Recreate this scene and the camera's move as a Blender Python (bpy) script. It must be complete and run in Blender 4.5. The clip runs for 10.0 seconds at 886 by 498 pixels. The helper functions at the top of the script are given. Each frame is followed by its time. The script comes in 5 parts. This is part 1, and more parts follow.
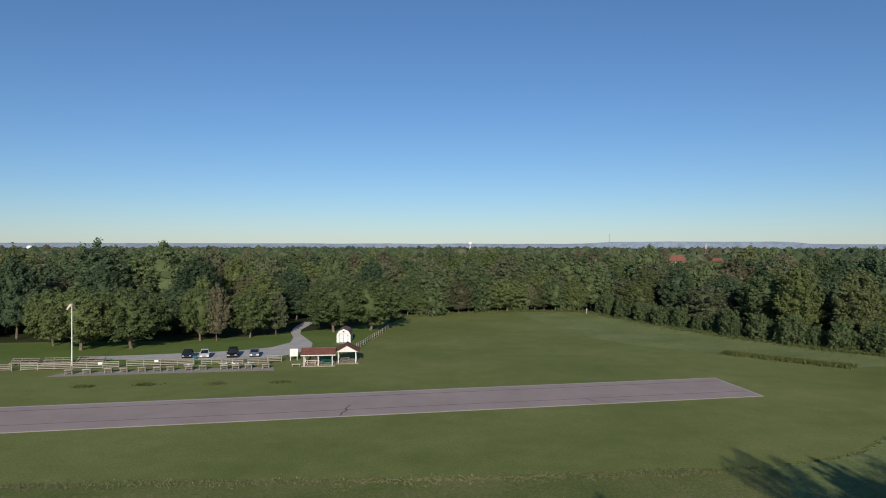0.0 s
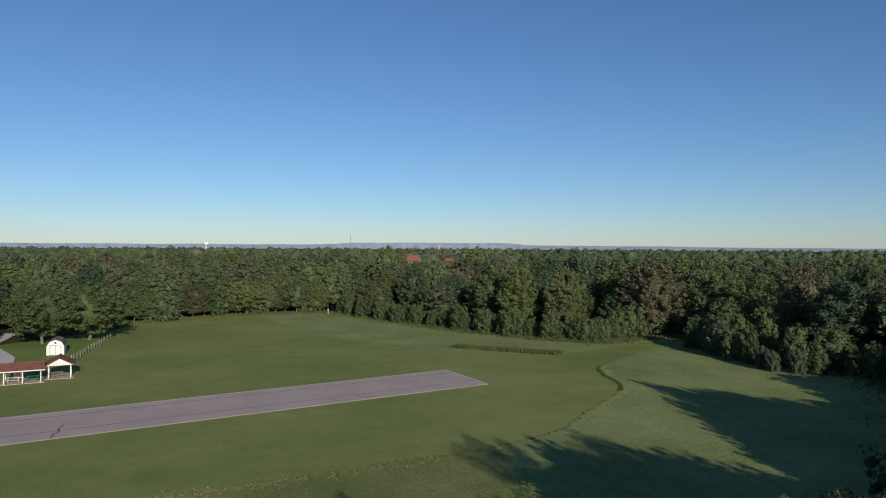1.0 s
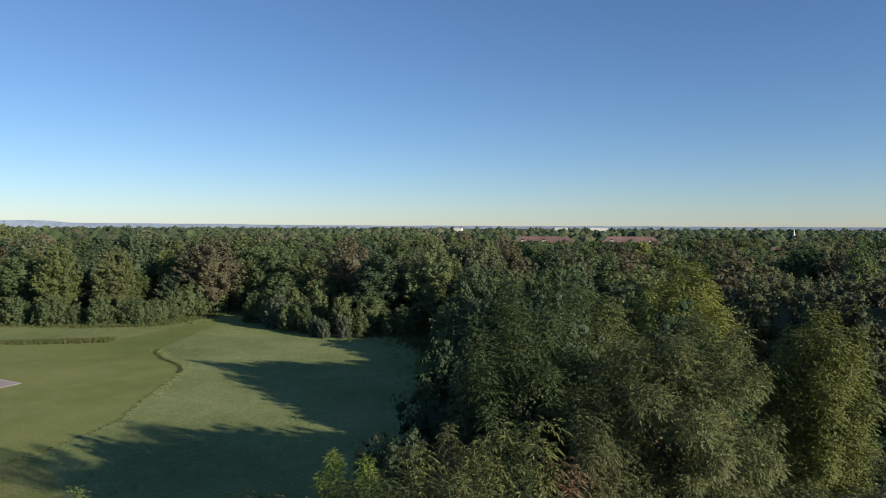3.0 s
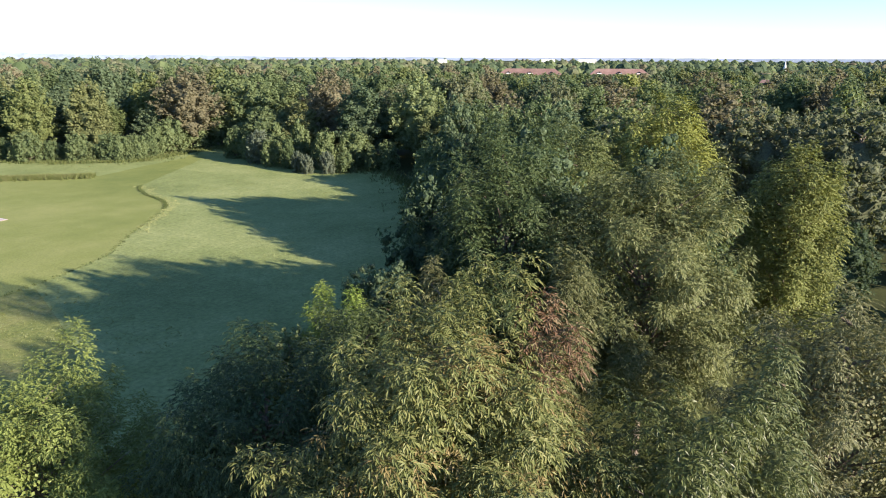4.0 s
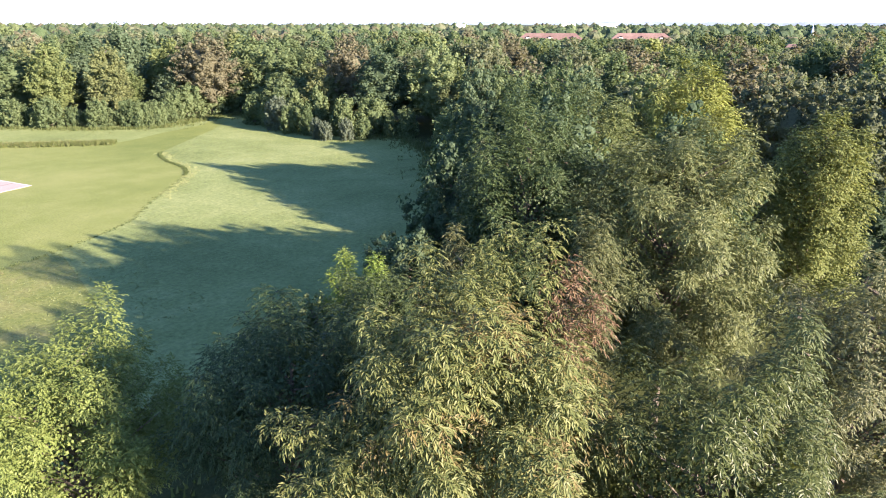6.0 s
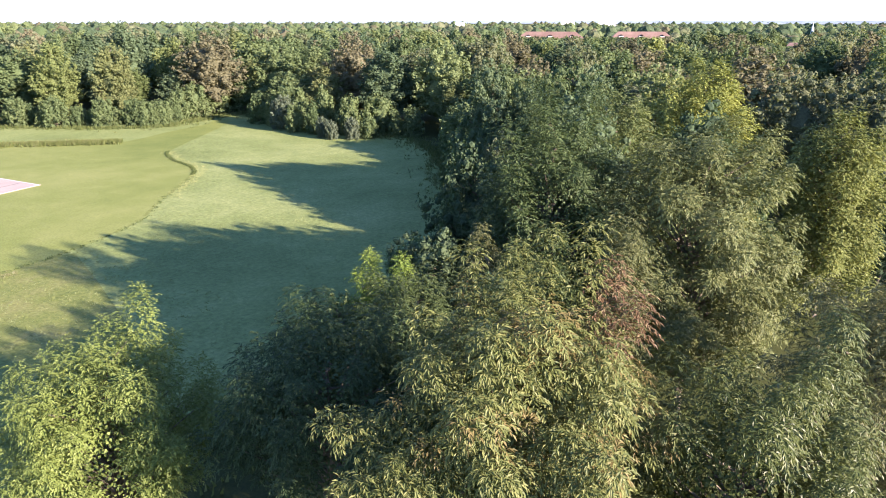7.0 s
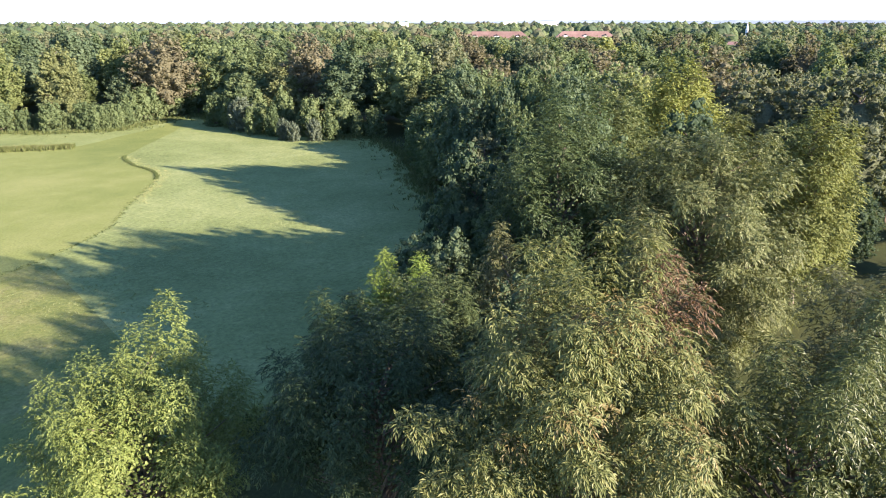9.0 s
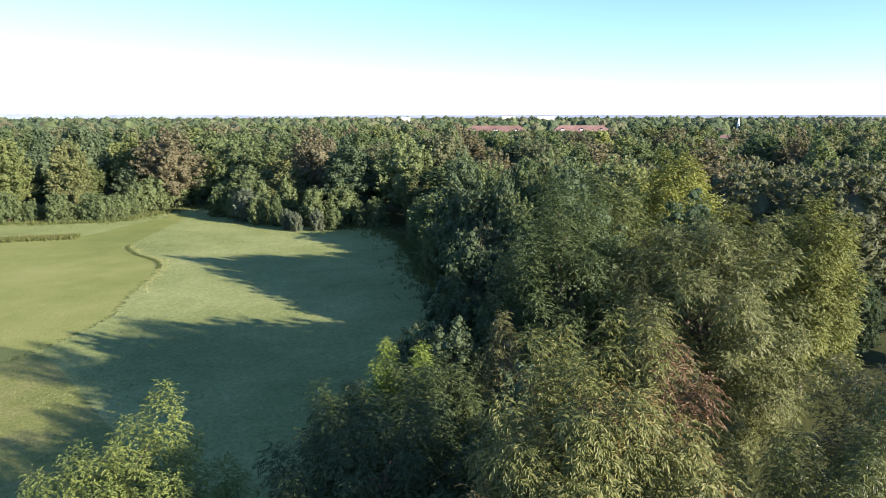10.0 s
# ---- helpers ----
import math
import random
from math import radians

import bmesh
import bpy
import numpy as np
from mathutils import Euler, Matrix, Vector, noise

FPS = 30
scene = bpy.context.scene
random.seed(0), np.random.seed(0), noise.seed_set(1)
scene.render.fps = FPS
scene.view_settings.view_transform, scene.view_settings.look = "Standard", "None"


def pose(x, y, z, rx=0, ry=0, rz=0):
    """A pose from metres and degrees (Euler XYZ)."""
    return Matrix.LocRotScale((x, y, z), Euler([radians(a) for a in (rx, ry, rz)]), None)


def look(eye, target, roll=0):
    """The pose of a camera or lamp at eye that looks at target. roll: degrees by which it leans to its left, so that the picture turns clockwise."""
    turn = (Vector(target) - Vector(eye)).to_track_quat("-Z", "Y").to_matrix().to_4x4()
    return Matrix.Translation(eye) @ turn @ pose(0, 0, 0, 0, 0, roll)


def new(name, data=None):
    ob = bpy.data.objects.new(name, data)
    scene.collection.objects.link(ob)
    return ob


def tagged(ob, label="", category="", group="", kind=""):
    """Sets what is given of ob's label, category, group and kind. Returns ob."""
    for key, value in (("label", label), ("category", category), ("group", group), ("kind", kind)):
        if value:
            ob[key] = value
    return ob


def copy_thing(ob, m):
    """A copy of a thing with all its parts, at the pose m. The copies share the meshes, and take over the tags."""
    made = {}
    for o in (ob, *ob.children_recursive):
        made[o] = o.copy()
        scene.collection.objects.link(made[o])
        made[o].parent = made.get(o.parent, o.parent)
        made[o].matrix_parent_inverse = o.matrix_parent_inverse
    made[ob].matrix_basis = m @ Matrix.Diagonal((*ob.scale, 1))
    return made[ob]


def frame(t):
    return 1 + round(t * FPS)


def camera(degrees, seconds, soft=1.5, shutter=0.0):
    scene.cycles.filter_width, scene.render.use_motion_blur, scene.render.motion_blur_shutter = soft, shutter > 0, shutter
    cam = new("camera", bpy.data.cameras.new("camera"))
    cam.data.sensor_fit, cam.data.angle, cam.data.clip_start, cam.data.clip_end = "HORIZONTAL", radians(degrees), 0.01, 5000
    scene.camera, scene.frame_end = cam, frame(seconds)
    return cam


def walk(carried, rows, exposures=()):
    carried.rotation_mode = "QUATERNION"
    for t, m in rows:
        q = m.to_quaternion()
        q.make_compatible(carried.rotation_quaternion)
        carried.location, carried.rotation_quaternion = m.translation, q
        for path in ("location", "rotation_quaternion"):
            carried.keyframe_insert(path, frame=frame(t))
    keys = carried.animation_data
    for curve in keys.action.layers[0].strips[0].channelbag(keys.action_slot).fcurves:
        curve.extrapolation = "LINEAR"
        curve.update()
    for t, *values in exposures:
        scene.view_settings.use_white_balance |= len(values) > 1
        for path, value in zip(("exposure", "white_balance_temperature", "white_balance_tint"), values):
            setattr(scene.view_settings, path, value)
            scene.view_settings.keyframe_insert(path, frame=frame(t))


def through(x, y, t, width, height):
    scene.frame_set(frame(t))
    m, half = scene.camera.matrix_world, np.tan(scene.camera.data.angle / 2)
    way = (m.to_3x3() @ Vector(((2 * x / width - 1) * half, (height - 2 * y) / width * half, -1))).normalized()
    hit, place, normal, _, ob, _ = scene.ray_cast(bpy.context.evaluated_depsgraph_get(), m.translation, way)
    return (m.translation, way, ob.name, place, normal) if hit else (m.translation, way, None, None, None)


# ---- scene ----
# camera: hovers over the trees, pans to the right, tilts down, slides to its left, tilts up again
cam = camera(64.26, 10.0, 1.0)
# seconds, x, y, z, yaw, pitch, roll
PATH = [
    (0, 0.00, 0.00, 22.00, -0.00, -0.35, 0.10),
    (0.5, 0.00, 0.00, 22.00, -11.33, -0.28, 0.20),
    (1, 0.00, 0.00, 22.00, -20.76, -0.23, 0.28),
    (1.5, 0.00, 0.00, 22.00, -31.87, -0.12, 0.36),
    (2, 0.00, 0.00, 22.00, -42.61, -0.04, 0.27),
    (2.5, 0.00, 0.00, 22.00, -50.97, -0.01, 0.27),
    (3, 0.00, 0.00, 22.00, -55.50, -1.91, 0.21),
    (3.2, 0.00, 0.00, 22.00, -56.35, -5.12, 0.20),
    (4.3, 0.00, 0.00, 22.00, -56.89, -17.02, 0.21),
    (4.5, 0.00, 0.00, 22.00, -56.87, -17.65, 0.18),
    (5, 0.00, 0.00, 22.00, -55.87, -17.83, 0.13),
    (5.5, 0.00, 0.00, 22.00, -55.40, -17.86, 0.10),
    (7, -1.10, 1.16, 22.12, -55.50, -18.00, 0.06),
    (7.5, -1.68, 1.92, 22.15, -55.62, -18.03, 0.04),
    (8, -2.36, 2.83, 22.17, -56.10, -18.03, 0.03),
    (8.5, -2.97, 3.67, 22.17, -58.53, -18.01, 0.03),
    (9, -3.20, 3.97, 22.20, -59.94, -18.01, 0.00),
    (9.5, -3.19, 4.05, 22.25, -59.90, -14.12, -0.14),
    (10, -3.22, 4.03, 22.18, -59.89, -10.78, -0.06),
]
EXPOSURES = [(0.0, -0.08, 5950, 12), (2.0, 0.0, 5950, 12), (2.5, 0.3, 6050, 13), (3.2, 0.46, 6200, 14), (4.3, 2.05, 6300, 21), (4.5, 2.12, 6300, 23), (5.5, 2.3, 6300, 23), (7.5, 2.2, 6300, 23), (9.0, 2.2, 6300, 22), (9.5, 2.15, 6300, 21), (10.0, 1.72, 6250, 19)]
walk(cam, [(t, pose(x, y, z, 90 + pitch, 0, yaw) @ pose(0, 0, 0, 0, 0, roll)) for t, x, y, z, yaw, pitch, roll in PATH], EXPOSURES)

# ---- light: low morning sun behind the first view, clear sky ----
SUN_HEIGHT = radians(18.4)
world = bpy.data.worlds.new("clear_sky")
scene.world = world
world.use_nodes = True
sky = world.node_tree.nodes.new("ShaderNodeTexSky")
sky.sky_type = "NISHITA"
sky.sun_disc = False
sky.sun_elevation = SUN_HEIGHT
sky.sun_rotation = radians(180)
sky.air_density, sky.dust_density, sky.ozone_density = 0.9, 0.08, 4.6
backing = world.node_tree.nodes["Background"]
backing.inputs["Strength"].default_value = 0.088
world.node_tree.links.new(sky.outputs[0], backing.inputs["Color"])
sun = new("sun", bpy.data.lights.new("sun", "SUN"))
sun.data.energy, sun.data.angle, sun.data.color = 5.0, radians(0.53), (1.0, 0.88, 0.68)
sun.matrix_world = look((0, 0, 60), (-0.8, 60 * 1.0, 60 - 60 * math.tan(SUN_HEIGHT)))


# ---- materials ----
def nodes_of(name):
    m = bpy.data.materials.new(name)
    m.use_nodes = True
    return m, m.node_tree.nodes, m.node_tree.links, m.node_tree.nodes["Principled BSDF"]


def add_ramp(nodes, stops):
    r = nodes.new("ShaderNodeValToRGB")
    while len(r.color_ramp.elements) < len(stops):
        r.color_ramp.elements.new(0.5)
    for e, (at, colour) in zip(r.color_ramp.elements, stops):
        e.position, e.color = at, (*colour, 1)
    return r


def add_noise(nodes, links, scale, detail=4.0, rough=0.6, stretch=(1, 1, 1)):
    c, mp, n = nodes.new("ShaderNodeTexCoord"), nodes.new("ShaderNodeMapping"), nodes.new("ShaderNodeTexNoise")
    mp.inputs["Scale"].default_value = stretch
    n.inputs["Scale"].default_value, n.inputs["Detail"].default_value, n.inputs["Roughness"].default_value = scale, detail, rough
    links.new(c.outputs["Object"], mp.inputs["Vector"])
    links.new(mp.outputs["Vector"], n.inputs["Vector"])
    return n


def blend(nodes, links, kind, a, b, factor=0.5):
    m = nodes.new("ShaderNodeMix")
    m.data_type, m.blend_type = "RGBA", kind
    for socket, value in ((m.inputs[0], factor), (m.inputs[6], a), (m.inputs[7], b)):
        if isinstance(value, bpy.types.NodeSocket):
            links.new(value, socket)
        else:
            socket.default_value = value if isinstance(value, float) else (*value, 1)
    return m.outputs[2]


def surface(name, low, high, scale=2.0, fine=20.0, rough=0.8, bump=0.3, metal=0.0, depth=0.02, spread=0.06, stretch=(1, 1, 1), spec=0.3):
    """A matt surface with broad patches, fine grain, relief and a small difference from piece to piece."""
    m, nodes, links, out = nodes_of(name)
    a, b = add_noise(nodes, links, scale, 5.0, 0.6, stretch), add_noise(nodes, links, fine, 3.0, 0.7, stretch)
    ramp = add_ramp(nodes, [(0.3, low), (0.72, high)])
    links.new(a.outputs["Fac"], ramp.inputs["Fac"])
    grain = add_ramp(nodes, [(0.25, (0.72, 0.72, 0.72)), (0.75, (1.2, 1.2, 1.2))])
    links.new(b.outputs["Fac"], grain.inputs["Fac"])
    col = blend(nodes, links, "MULTIPLY", ramp.outputs["Color"], grain.outputs["Color"], 1.0)
    info, hsv, val = nodes.new("ShaderNodeObjectInfo"), nodes.new("ShaderNodeHueSaturation"), nodes.new("ShaderNodeMapRange")
    links.new(info.outputs["Random"], val.inputs["Value"])
    val.inputs["To Min"].default_value, val.inputs["To Max"].default_value = 1 - spread * 2, 1 + spread * 2
    links.new(val.outputs["Result"], hsv.inputs["Value"])
    links.new(col, hsv.inputs["Color"])
    links.new(hsv.outputs["Color"], out.inputs["Base Color"])
    out.inputs["Roughness"].default_value, out.inputs["Metallic"].default_value = rough, metal
    out.inputs["Specular IOR Level"].default_value = spec
    bm_node = nodes.new("ShaderNodeBump")
    bm_node.inputs["Strength"].default_value, bm_node.inputs["Distance"].default_value = bump, depth
    links.new(b.outputs["Fac"], bm_node.inputs["Height"])
    links.new(bm_node.outputs["Normal"], out.inputs["Normal"])
    return m


def leafage(name, stops, patch=0.0, rough=0.55, through=0.22, tint=0.02, grain=0.0, vary=(0.86, 1.15)):
    """Leaves: a colour from leaf to leaf, a shade from tree to tree, light that shines through. patch: tree-sized patches for joined woods."""
    m, nodes, links, out = nodes_of(name)
    geo = nodes.new("ShaderNodeNewGeometry")
    ramp = add_ramp(nodes, stops)
    links.new(geo.outputs["Random Per Island"], ramp.inputs["Fac"])
    info, hsv = nodes.new("ShaderNodeObjectInfo"), nodes.new("ShaderNodeHueSaturation")
    hue, val = nodes.new("ShaderNodeMapRange"), nodes.new("ShaderNodeMapRange")
    source = info.outputs["Random"]
    if patch:
        n = add_noise(nodes, links, patch, 2.0, 0.6, (1, 1, 0.05))
        widen = nodes.new("ShaderNodeMapRange")
        widen.inputs["From Min"].default_value, widen.inputs["From Max"].default_value = 0.3, 0.7
        links.new(n.outputs["Fac"], widen.inputs["Value"])
        source = widen.outputs["Result"]
    links.new(source, hue.inputs["Value"])
    links.new(source, val.inputs["Value"])
    hue.inputs["To Min"].default_value, hue.inputs["To Max"].default_value = 0.5 + tint * 0.5, 0.5 - tint
    val.inputs["To Min"].default_value, val.inputs["To Max"].default_value = vary
    links.new(hue.outputs["Result"], hsv.inputs["Hue"])
    links.new(val.outputs["Result"], hsv.inputs["Value"])
    links.new(ramp.outputs["Color"], hsv.inputs["Color"])
    if grain:
        tiny = add_noise(nodes, links, grain, 3.0, 0.75)
        specks = add_ramp(nodes, [(0.34, (0.62, 0.65, 0.66)), (0.52, (0.94, 0.95, 0.98)), (0.7, (1.14, 1.13, 1.08))])
        links.new(tiny.outputs["Fac"], specks.inputs["Fac"])
        links.new(blend(nodes, links, "MULTIPLY", ramp.outputs["Color"], specks.outputs["Color"], 1.0), hsv.inputs["Color"])
        relief = nodes.new("ShaderNodeBump")
        relief.inputs["Strength"].default_value, relief.inputs["Distance"].default_value = 0.5, 0.15
        links.new(tiny.outputs["Fac"], relief.inputs["Height"])
        links.new(relief.outputs["Normal"], out.inputs["Normal"])
    links.new(hsv.outputs["Color"], out.inputs["Base Color"])
    out.inputs["Roughness"].default_value, out.inputs["Specular IOR Level"].default_value = rough, 0.22
    glow = nodes.new("ShaderNodeBsdfTranslucent")
    links.new(blend(nodes, links, "MULTIPLY", hsv.outputs["Color"], (1.4, 1.35, 0.75), 1.0), glow.inputs["Color"])
    mix = nodes.new("ShaderNodeMixShader")
    mix.inputs["Fac"].default_value = through
    links.new(out.outputs[0], mix.inputs[1])
    links.new(glow.outputs[0], mix.inputs[2])
    links.new(mix.outputs[0], nodes["Material Output"].inputs["Surface"])
    return m


def grass_ground(name, dark, mid, light, broad=0.035, fine=6.0, bump=0.5, depth=0.05, stretch=(1, 1, 1)):
    m, nodes, links, out = nodes_of(name)
    a, b, c = add_noise(nodes, links, broad, 6.0, 0.62, stretch), add_noise(nodes, links, fine, 4.0, 0.75), add_noise(nodes, links, broad * 9, 3.0, 0.6, stretch)
    ramp = add_ramp(nodes, [(0.3, dark), (0.5, mid), (0.72, light)])
    both = nodes.new("ShaderNodeMath")
    both.operation = "MULTIPLY_ADD"
    links.new(c.outputs["Fac"], both.inputs[0])
    both.inputs[1].default_value = 0.35
    links.new(a.outputs["Fac"], both.inputs[2])
    shift = nodes.new("ShaderNodeMath")
    shift.operation = "SUBTRACT"
    links.new(both.outputs[0], shift.inputs[0])
    shift.inputs[1].default_value = 0.17
    links.new(shift.outputs[0], ramp.inputs["Fac"])
    grain = add_ramp(nodes, [(0.3, (0.62, 0.66, 0.6)), (0.72, (1.3, 1.25, 1.15))])
    links.new(b.outputs["Fac"], grain.inputs["Fac"])
    links.new(blend(nodes, links, "MULTIPLY", ramp.outputs["Color"], grain.outputs["Color"], 1.0), out.inputs["Base Color"])
    out.inputs["Roughness"].default_value, out.inputs["Specular IOR Level"].default_value = 0.9, 0.15
    bump_node = nodes.new("ShaderNodeBump")
    bump_node.inputs["Strength"].default_value, bump_node.inputs["Distance"].default_value = bump, depth
    links.new(b.outputs["Fac"], bump_node.inputs["Height"])
    links.new(bump_node.outputs["Normal"], out.inputs["Normal"])
    return m


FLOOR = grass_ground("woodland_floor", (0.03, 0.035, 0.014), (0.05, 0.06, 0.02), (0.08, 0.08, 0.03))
MOWN = grass_ground("mown_grass", (0.145, 0.178, 0.05), (0.19, 0.218, 0.066), (0.25, 0.265, 0.098), 0.03, 5.0, 0.3, 0.03)
MEADOW = grass_ground("meadow_grass", (0.145, 0.18, 0.064), (0.198, 0.238, 0.09), (0.272, 0.305, 0.132), 0.06, 2.2, 0.8, 0.12)
WEEDY = grass_ground("weedy_strip", (0.125, 0.158, 0.046), (0.165, 0.188, 0.06), (0.225, 0.22, 0.092), 0.12, 3.0, 0.8, 0.1)
LAWN = grass_ground("lawn", (0.11, 0.165, 0.042), (0.14, 0.2, 0.05), (0.18, 0.23, 0.07), 0.05, 6.0, 0.3, 0.03)
ASPHALT = surface("faded_asphalt", (0.4, 0.315, 0.285), (0.48, 0.39, 0.355), 0.15, 30.0, 0.9, 0.3)
TAR = surface("tar", (0.05, 0.045, 0.045), (0.08, 0.07, 0.07), 2.0, 20.0, 0.7)
LINE = surface("road_paint", (0.6, 0.6, 0.58), (0.75, 0.75, 0.72), 1.0, 15.0, 0.8)
GRAVEL = surface("pale_gravel", (0.42, 0.39, 0.36), (0.55, 0.52, 0.48), 0.35, 7.0, 0.95, 0.8, depth=0.05)
CONCRETE = surface("dusty_concrete", (0.34, 0.3, 0.23), (0.47, 0.42, 0.34), 0.5, 12.0, 0.9)
TIMBER = surface("weathered_timber", (0.2, 0.175, 0.14), (0.36, 0.32, 0.27), 1.2, 14.0, 0.85, 0.3, spread=0.1, stretch=(1, 8, 8))
PALE = surface("pale_painted_timber", (0.62, 0.58, 0.53), (0.76, 0.72, 0.67), 1.0, 9.0, 0.7)
WHITE = surface("white_paint", (0.72, 0.71, 0.69), (0.82, 0.81, 0.79), 1.0, 9.0, 0.6, 0.1)
SHINGLE = surface("red_brown_shingles", (0.16, 0.062, 0.045), (0.25, 0.105, 0.075), 0.8, 10.0, 0.9, 0.6)
ROOFTILE = surface("pale_red_brown_shingles", (0.17, 0.1, 0.085), (0.24, 0.155, 0.13), 0.1, 1.0, 0.9, 0.3)
BROWNROOF = surface("brown_shingles", (0.17, 0.105, 0.095), (0.25, 0.16, 0.145), 0.8, 10.0, 0.9, 0.6)
BARK = surface("bark", (0.09, 0.07, 0.05), (0.2, 0.165, 0.13), 2.0, 16.0, 0.95, 0.9, depth=0.04, stretch=(1, 1, 0.3))
STEEL = surface("galvanised_steel", (0.5, 0.5, 0.5), (0.65, 0.65, 0.65), 2.0, 20.0, 0.4, 0.1, 0.8)
BRICK = surface("red_brick", (0.22, 0.08, 0.06), (0.32, 0.13, 0.1), 0.6, 8.0, 0.9)
# aerial haze is put into the ridge's pale blue-grey base colour
HAZED_RIDGE = surface("hazed_ridge", (0.26, 0.32, 0.4), (0.3, 0.36, 0.44), 0.002, 0.02, 1.0, 0.0)
DARKGLASS = surface("tinted_glass", (0.015, 0.017, 0.02), (0.025, 0.027, 0.03), 2.0, 20.0, 0.08, 0.0, spec=0.6)
RUBBER = surface("rubber", (0.02, 0.02, 0.02), (0.035, 0.035, 0.035), 4.0, 20.0, 0.85)
BLACKCAR = surface("black_car_paint", (0.008, 0.008, 0.01), (0.014, 0.014, 0.016), 1.0, 30.0, 0.18, 0.0, spec=0.6)
NAVYCAR = surface("dark_blue_car_paint", (0.012, 0.016, 0.03), (0.018, 0.022, 0.04), 1.0, 30.0, 0.18, 0.0, spec=0.6)
SILVERCAR = surface("silver_car_paint", (0.42, 0.43, 0.44), (0.5, 0.51, 0.52), 1.0, 30.0, 0.3, 0.0, 0.7)
WHITECAR = surface("pale_car_paint", (0.6, 0.62, 0.62), (0.68, 0.7, 0.7), 1.0, 30.0, 0.25, 0.0, 0.1)
LAMP = surface("red_lamp_lens", (0.3, 0.02, 0.02), (0.4, 0.03, 0.03), 3.0, 20.0, 0.2)
GREENPAINT = surface("green_paint", (0.02, 0.13, 0.09), (0.03, 0.19, 0.12), 1.0, 9.0, 0.5)
ORANGE = surface("orange_cloth", (0.75, 0.32, 0.06), (0.9, 0.42, 0.1), 1.0, 9.0, 0.8)
TEAL = surface("teal_plastic", (0.012, 0.1, 0.13), (0.02, 0.14, 0.17), 2.0, 9.0, 0.8)
CREAM = surface("cream_board", (0.6, 0.5, 0.38), (0.72, 0.62, 0.5), 1.0, 9.0, 0.8)

PALETTE = {
    "green": ((0.052, 0.076, 0.022), (0.08, 0.11, 0.031), (0.128, 0.155, 0.05)),
    "dark": ((0.034, 0.056, 0.02), (0.056, 0.084, 0.029), (0.095, 0.125, 0.048)),
    "olive": ((0.068, 0.08, 0.028), (0.105, 0.118, 0.042), (0.16, 0.168, 0.07)),
    "yellow": ((0.105, 0.128, 0.034), (0.165, 0.19, 0.05), (0.235, 0.25, 0.08)),
    "lime": ((0.105, 0.14, 0.032), (0.165, 0.205, 0.048), (0.23, 0.262, 0.074)),
    "tan": ((0.062, 0.083, 0.024), (0.108, 0.131, 0.037), (0.172, 0.184, 0.062)),
    "rust": ((0.075, 0.07, 0.028), (0.104, 0.098, 0.038), (0.135, 0.13, 0.05)),
    "red": ((0.1, 0.062, 0.03), (0.16, 0.1, 0.052), (0.2, 0.165, 0.08)),
    "silver": ((0.052, 0.07, 0.03), (0.08, 0.1, 0.045), (0.115, 0.135, 0.065)),
}


def palette(key, name, gain=1.0, even=0.0, **more):
    middle = PALETTE[key][1]
    return leafage(name, [(p, tuple((v + (m - v) * even) * gain * k for v, m, k in zip(c, middle, (1, 1, 1.5 if gain > 0.97 and gain != 1.0 else 1.1)))) for p, c in zip((0.0, 0.5, 1.0), PALETTE[key])], **more)


LEAF_GREEN, LEAF_DARK, LEAF_OLIVE = palette("green", "green_leaves", gain=0.8, rough=0.42), palette("dark", "dark_green_leaves"), palette("olive", "olive_leaves")
LEAF_YELLOW, LEAF_LIME, LEAF_TAN = palette("yellow", "yellow_green_leaves", even=0.35), palette("lime", "light_green_leaves", even=0.3), palette("tan", "tan_green_leaves")
LEAF_ELM = leafage("elm_leaves", [(0.0, (0.042, 0.066, 0.024)), (0.5, (0.068, 0.096, 0.034)), (1.0, (0.11, 0.14, 0.056))])
LEAF_BRIGHT = leafage("bright_green_leaves", [(0.0, (0.11, 0.17, 0.032)), (0.5, (0.17, 0.235, 0.045)), (1.0, (0.24, 0.3, 0.075))], through=0.3)
LEAF_FRESH = leafage("fresh_green_leaves", [(0.0, (0.06, 0.085, 0.03)), (0.5, (0.1, 0.13, 0.045)), (1.0, (0.155, 0.18, 0.068))])
LEAF_PALE = leafage("pale_olive_leaves", [(0.0, (0.074, 0.096, 0.036)), (0.5, (0.118, 0.142, 0.055)), (1.0, (0.168, 0.188, 0.08))])
LEAF_BROWNED = leafage("orange_brown_leaves", [(0.0, (0.1, 0.085, 0.03)), (0.5, (0.17, 0.13, 0.05)), (1.0, (0.22, 0.17, 0.07))])
LEAF_GREY = leafage("grey_green_leaves", [(0.0, (0.07, 0.085, 0.036)), (0.5, (0.11, 0.126, 0.056)), (1.0, (0.165, 0.172, 0.085))])
LEAF_RED = palette("red", "red_brown_leaves")
PALETTE["linden"] = ((0.06, 0.083, 0.02), (0.095, 0.122, 0.03), (0.14, 0.165, 0.046))
CLUMP = {key: palette(key, key + "_foliage", grain=5.0, gain=0.98 if key in ("lime", "yellow") else 1.55, even=0.6, rough=0.8, through=0.36, vary=(0.7, 1.18)) for key in ("green", "dark", "olive", "yellow", "lime", "rust", "silver", "linden")}
WOODS = [palette(key, "woods_" + key, grain=2.6, patch=0.06, tint=0.025, gain=1.4, even=0.65, rough=0.8, through=0.36) for key in ("green", "dark", "olive", "rust")]
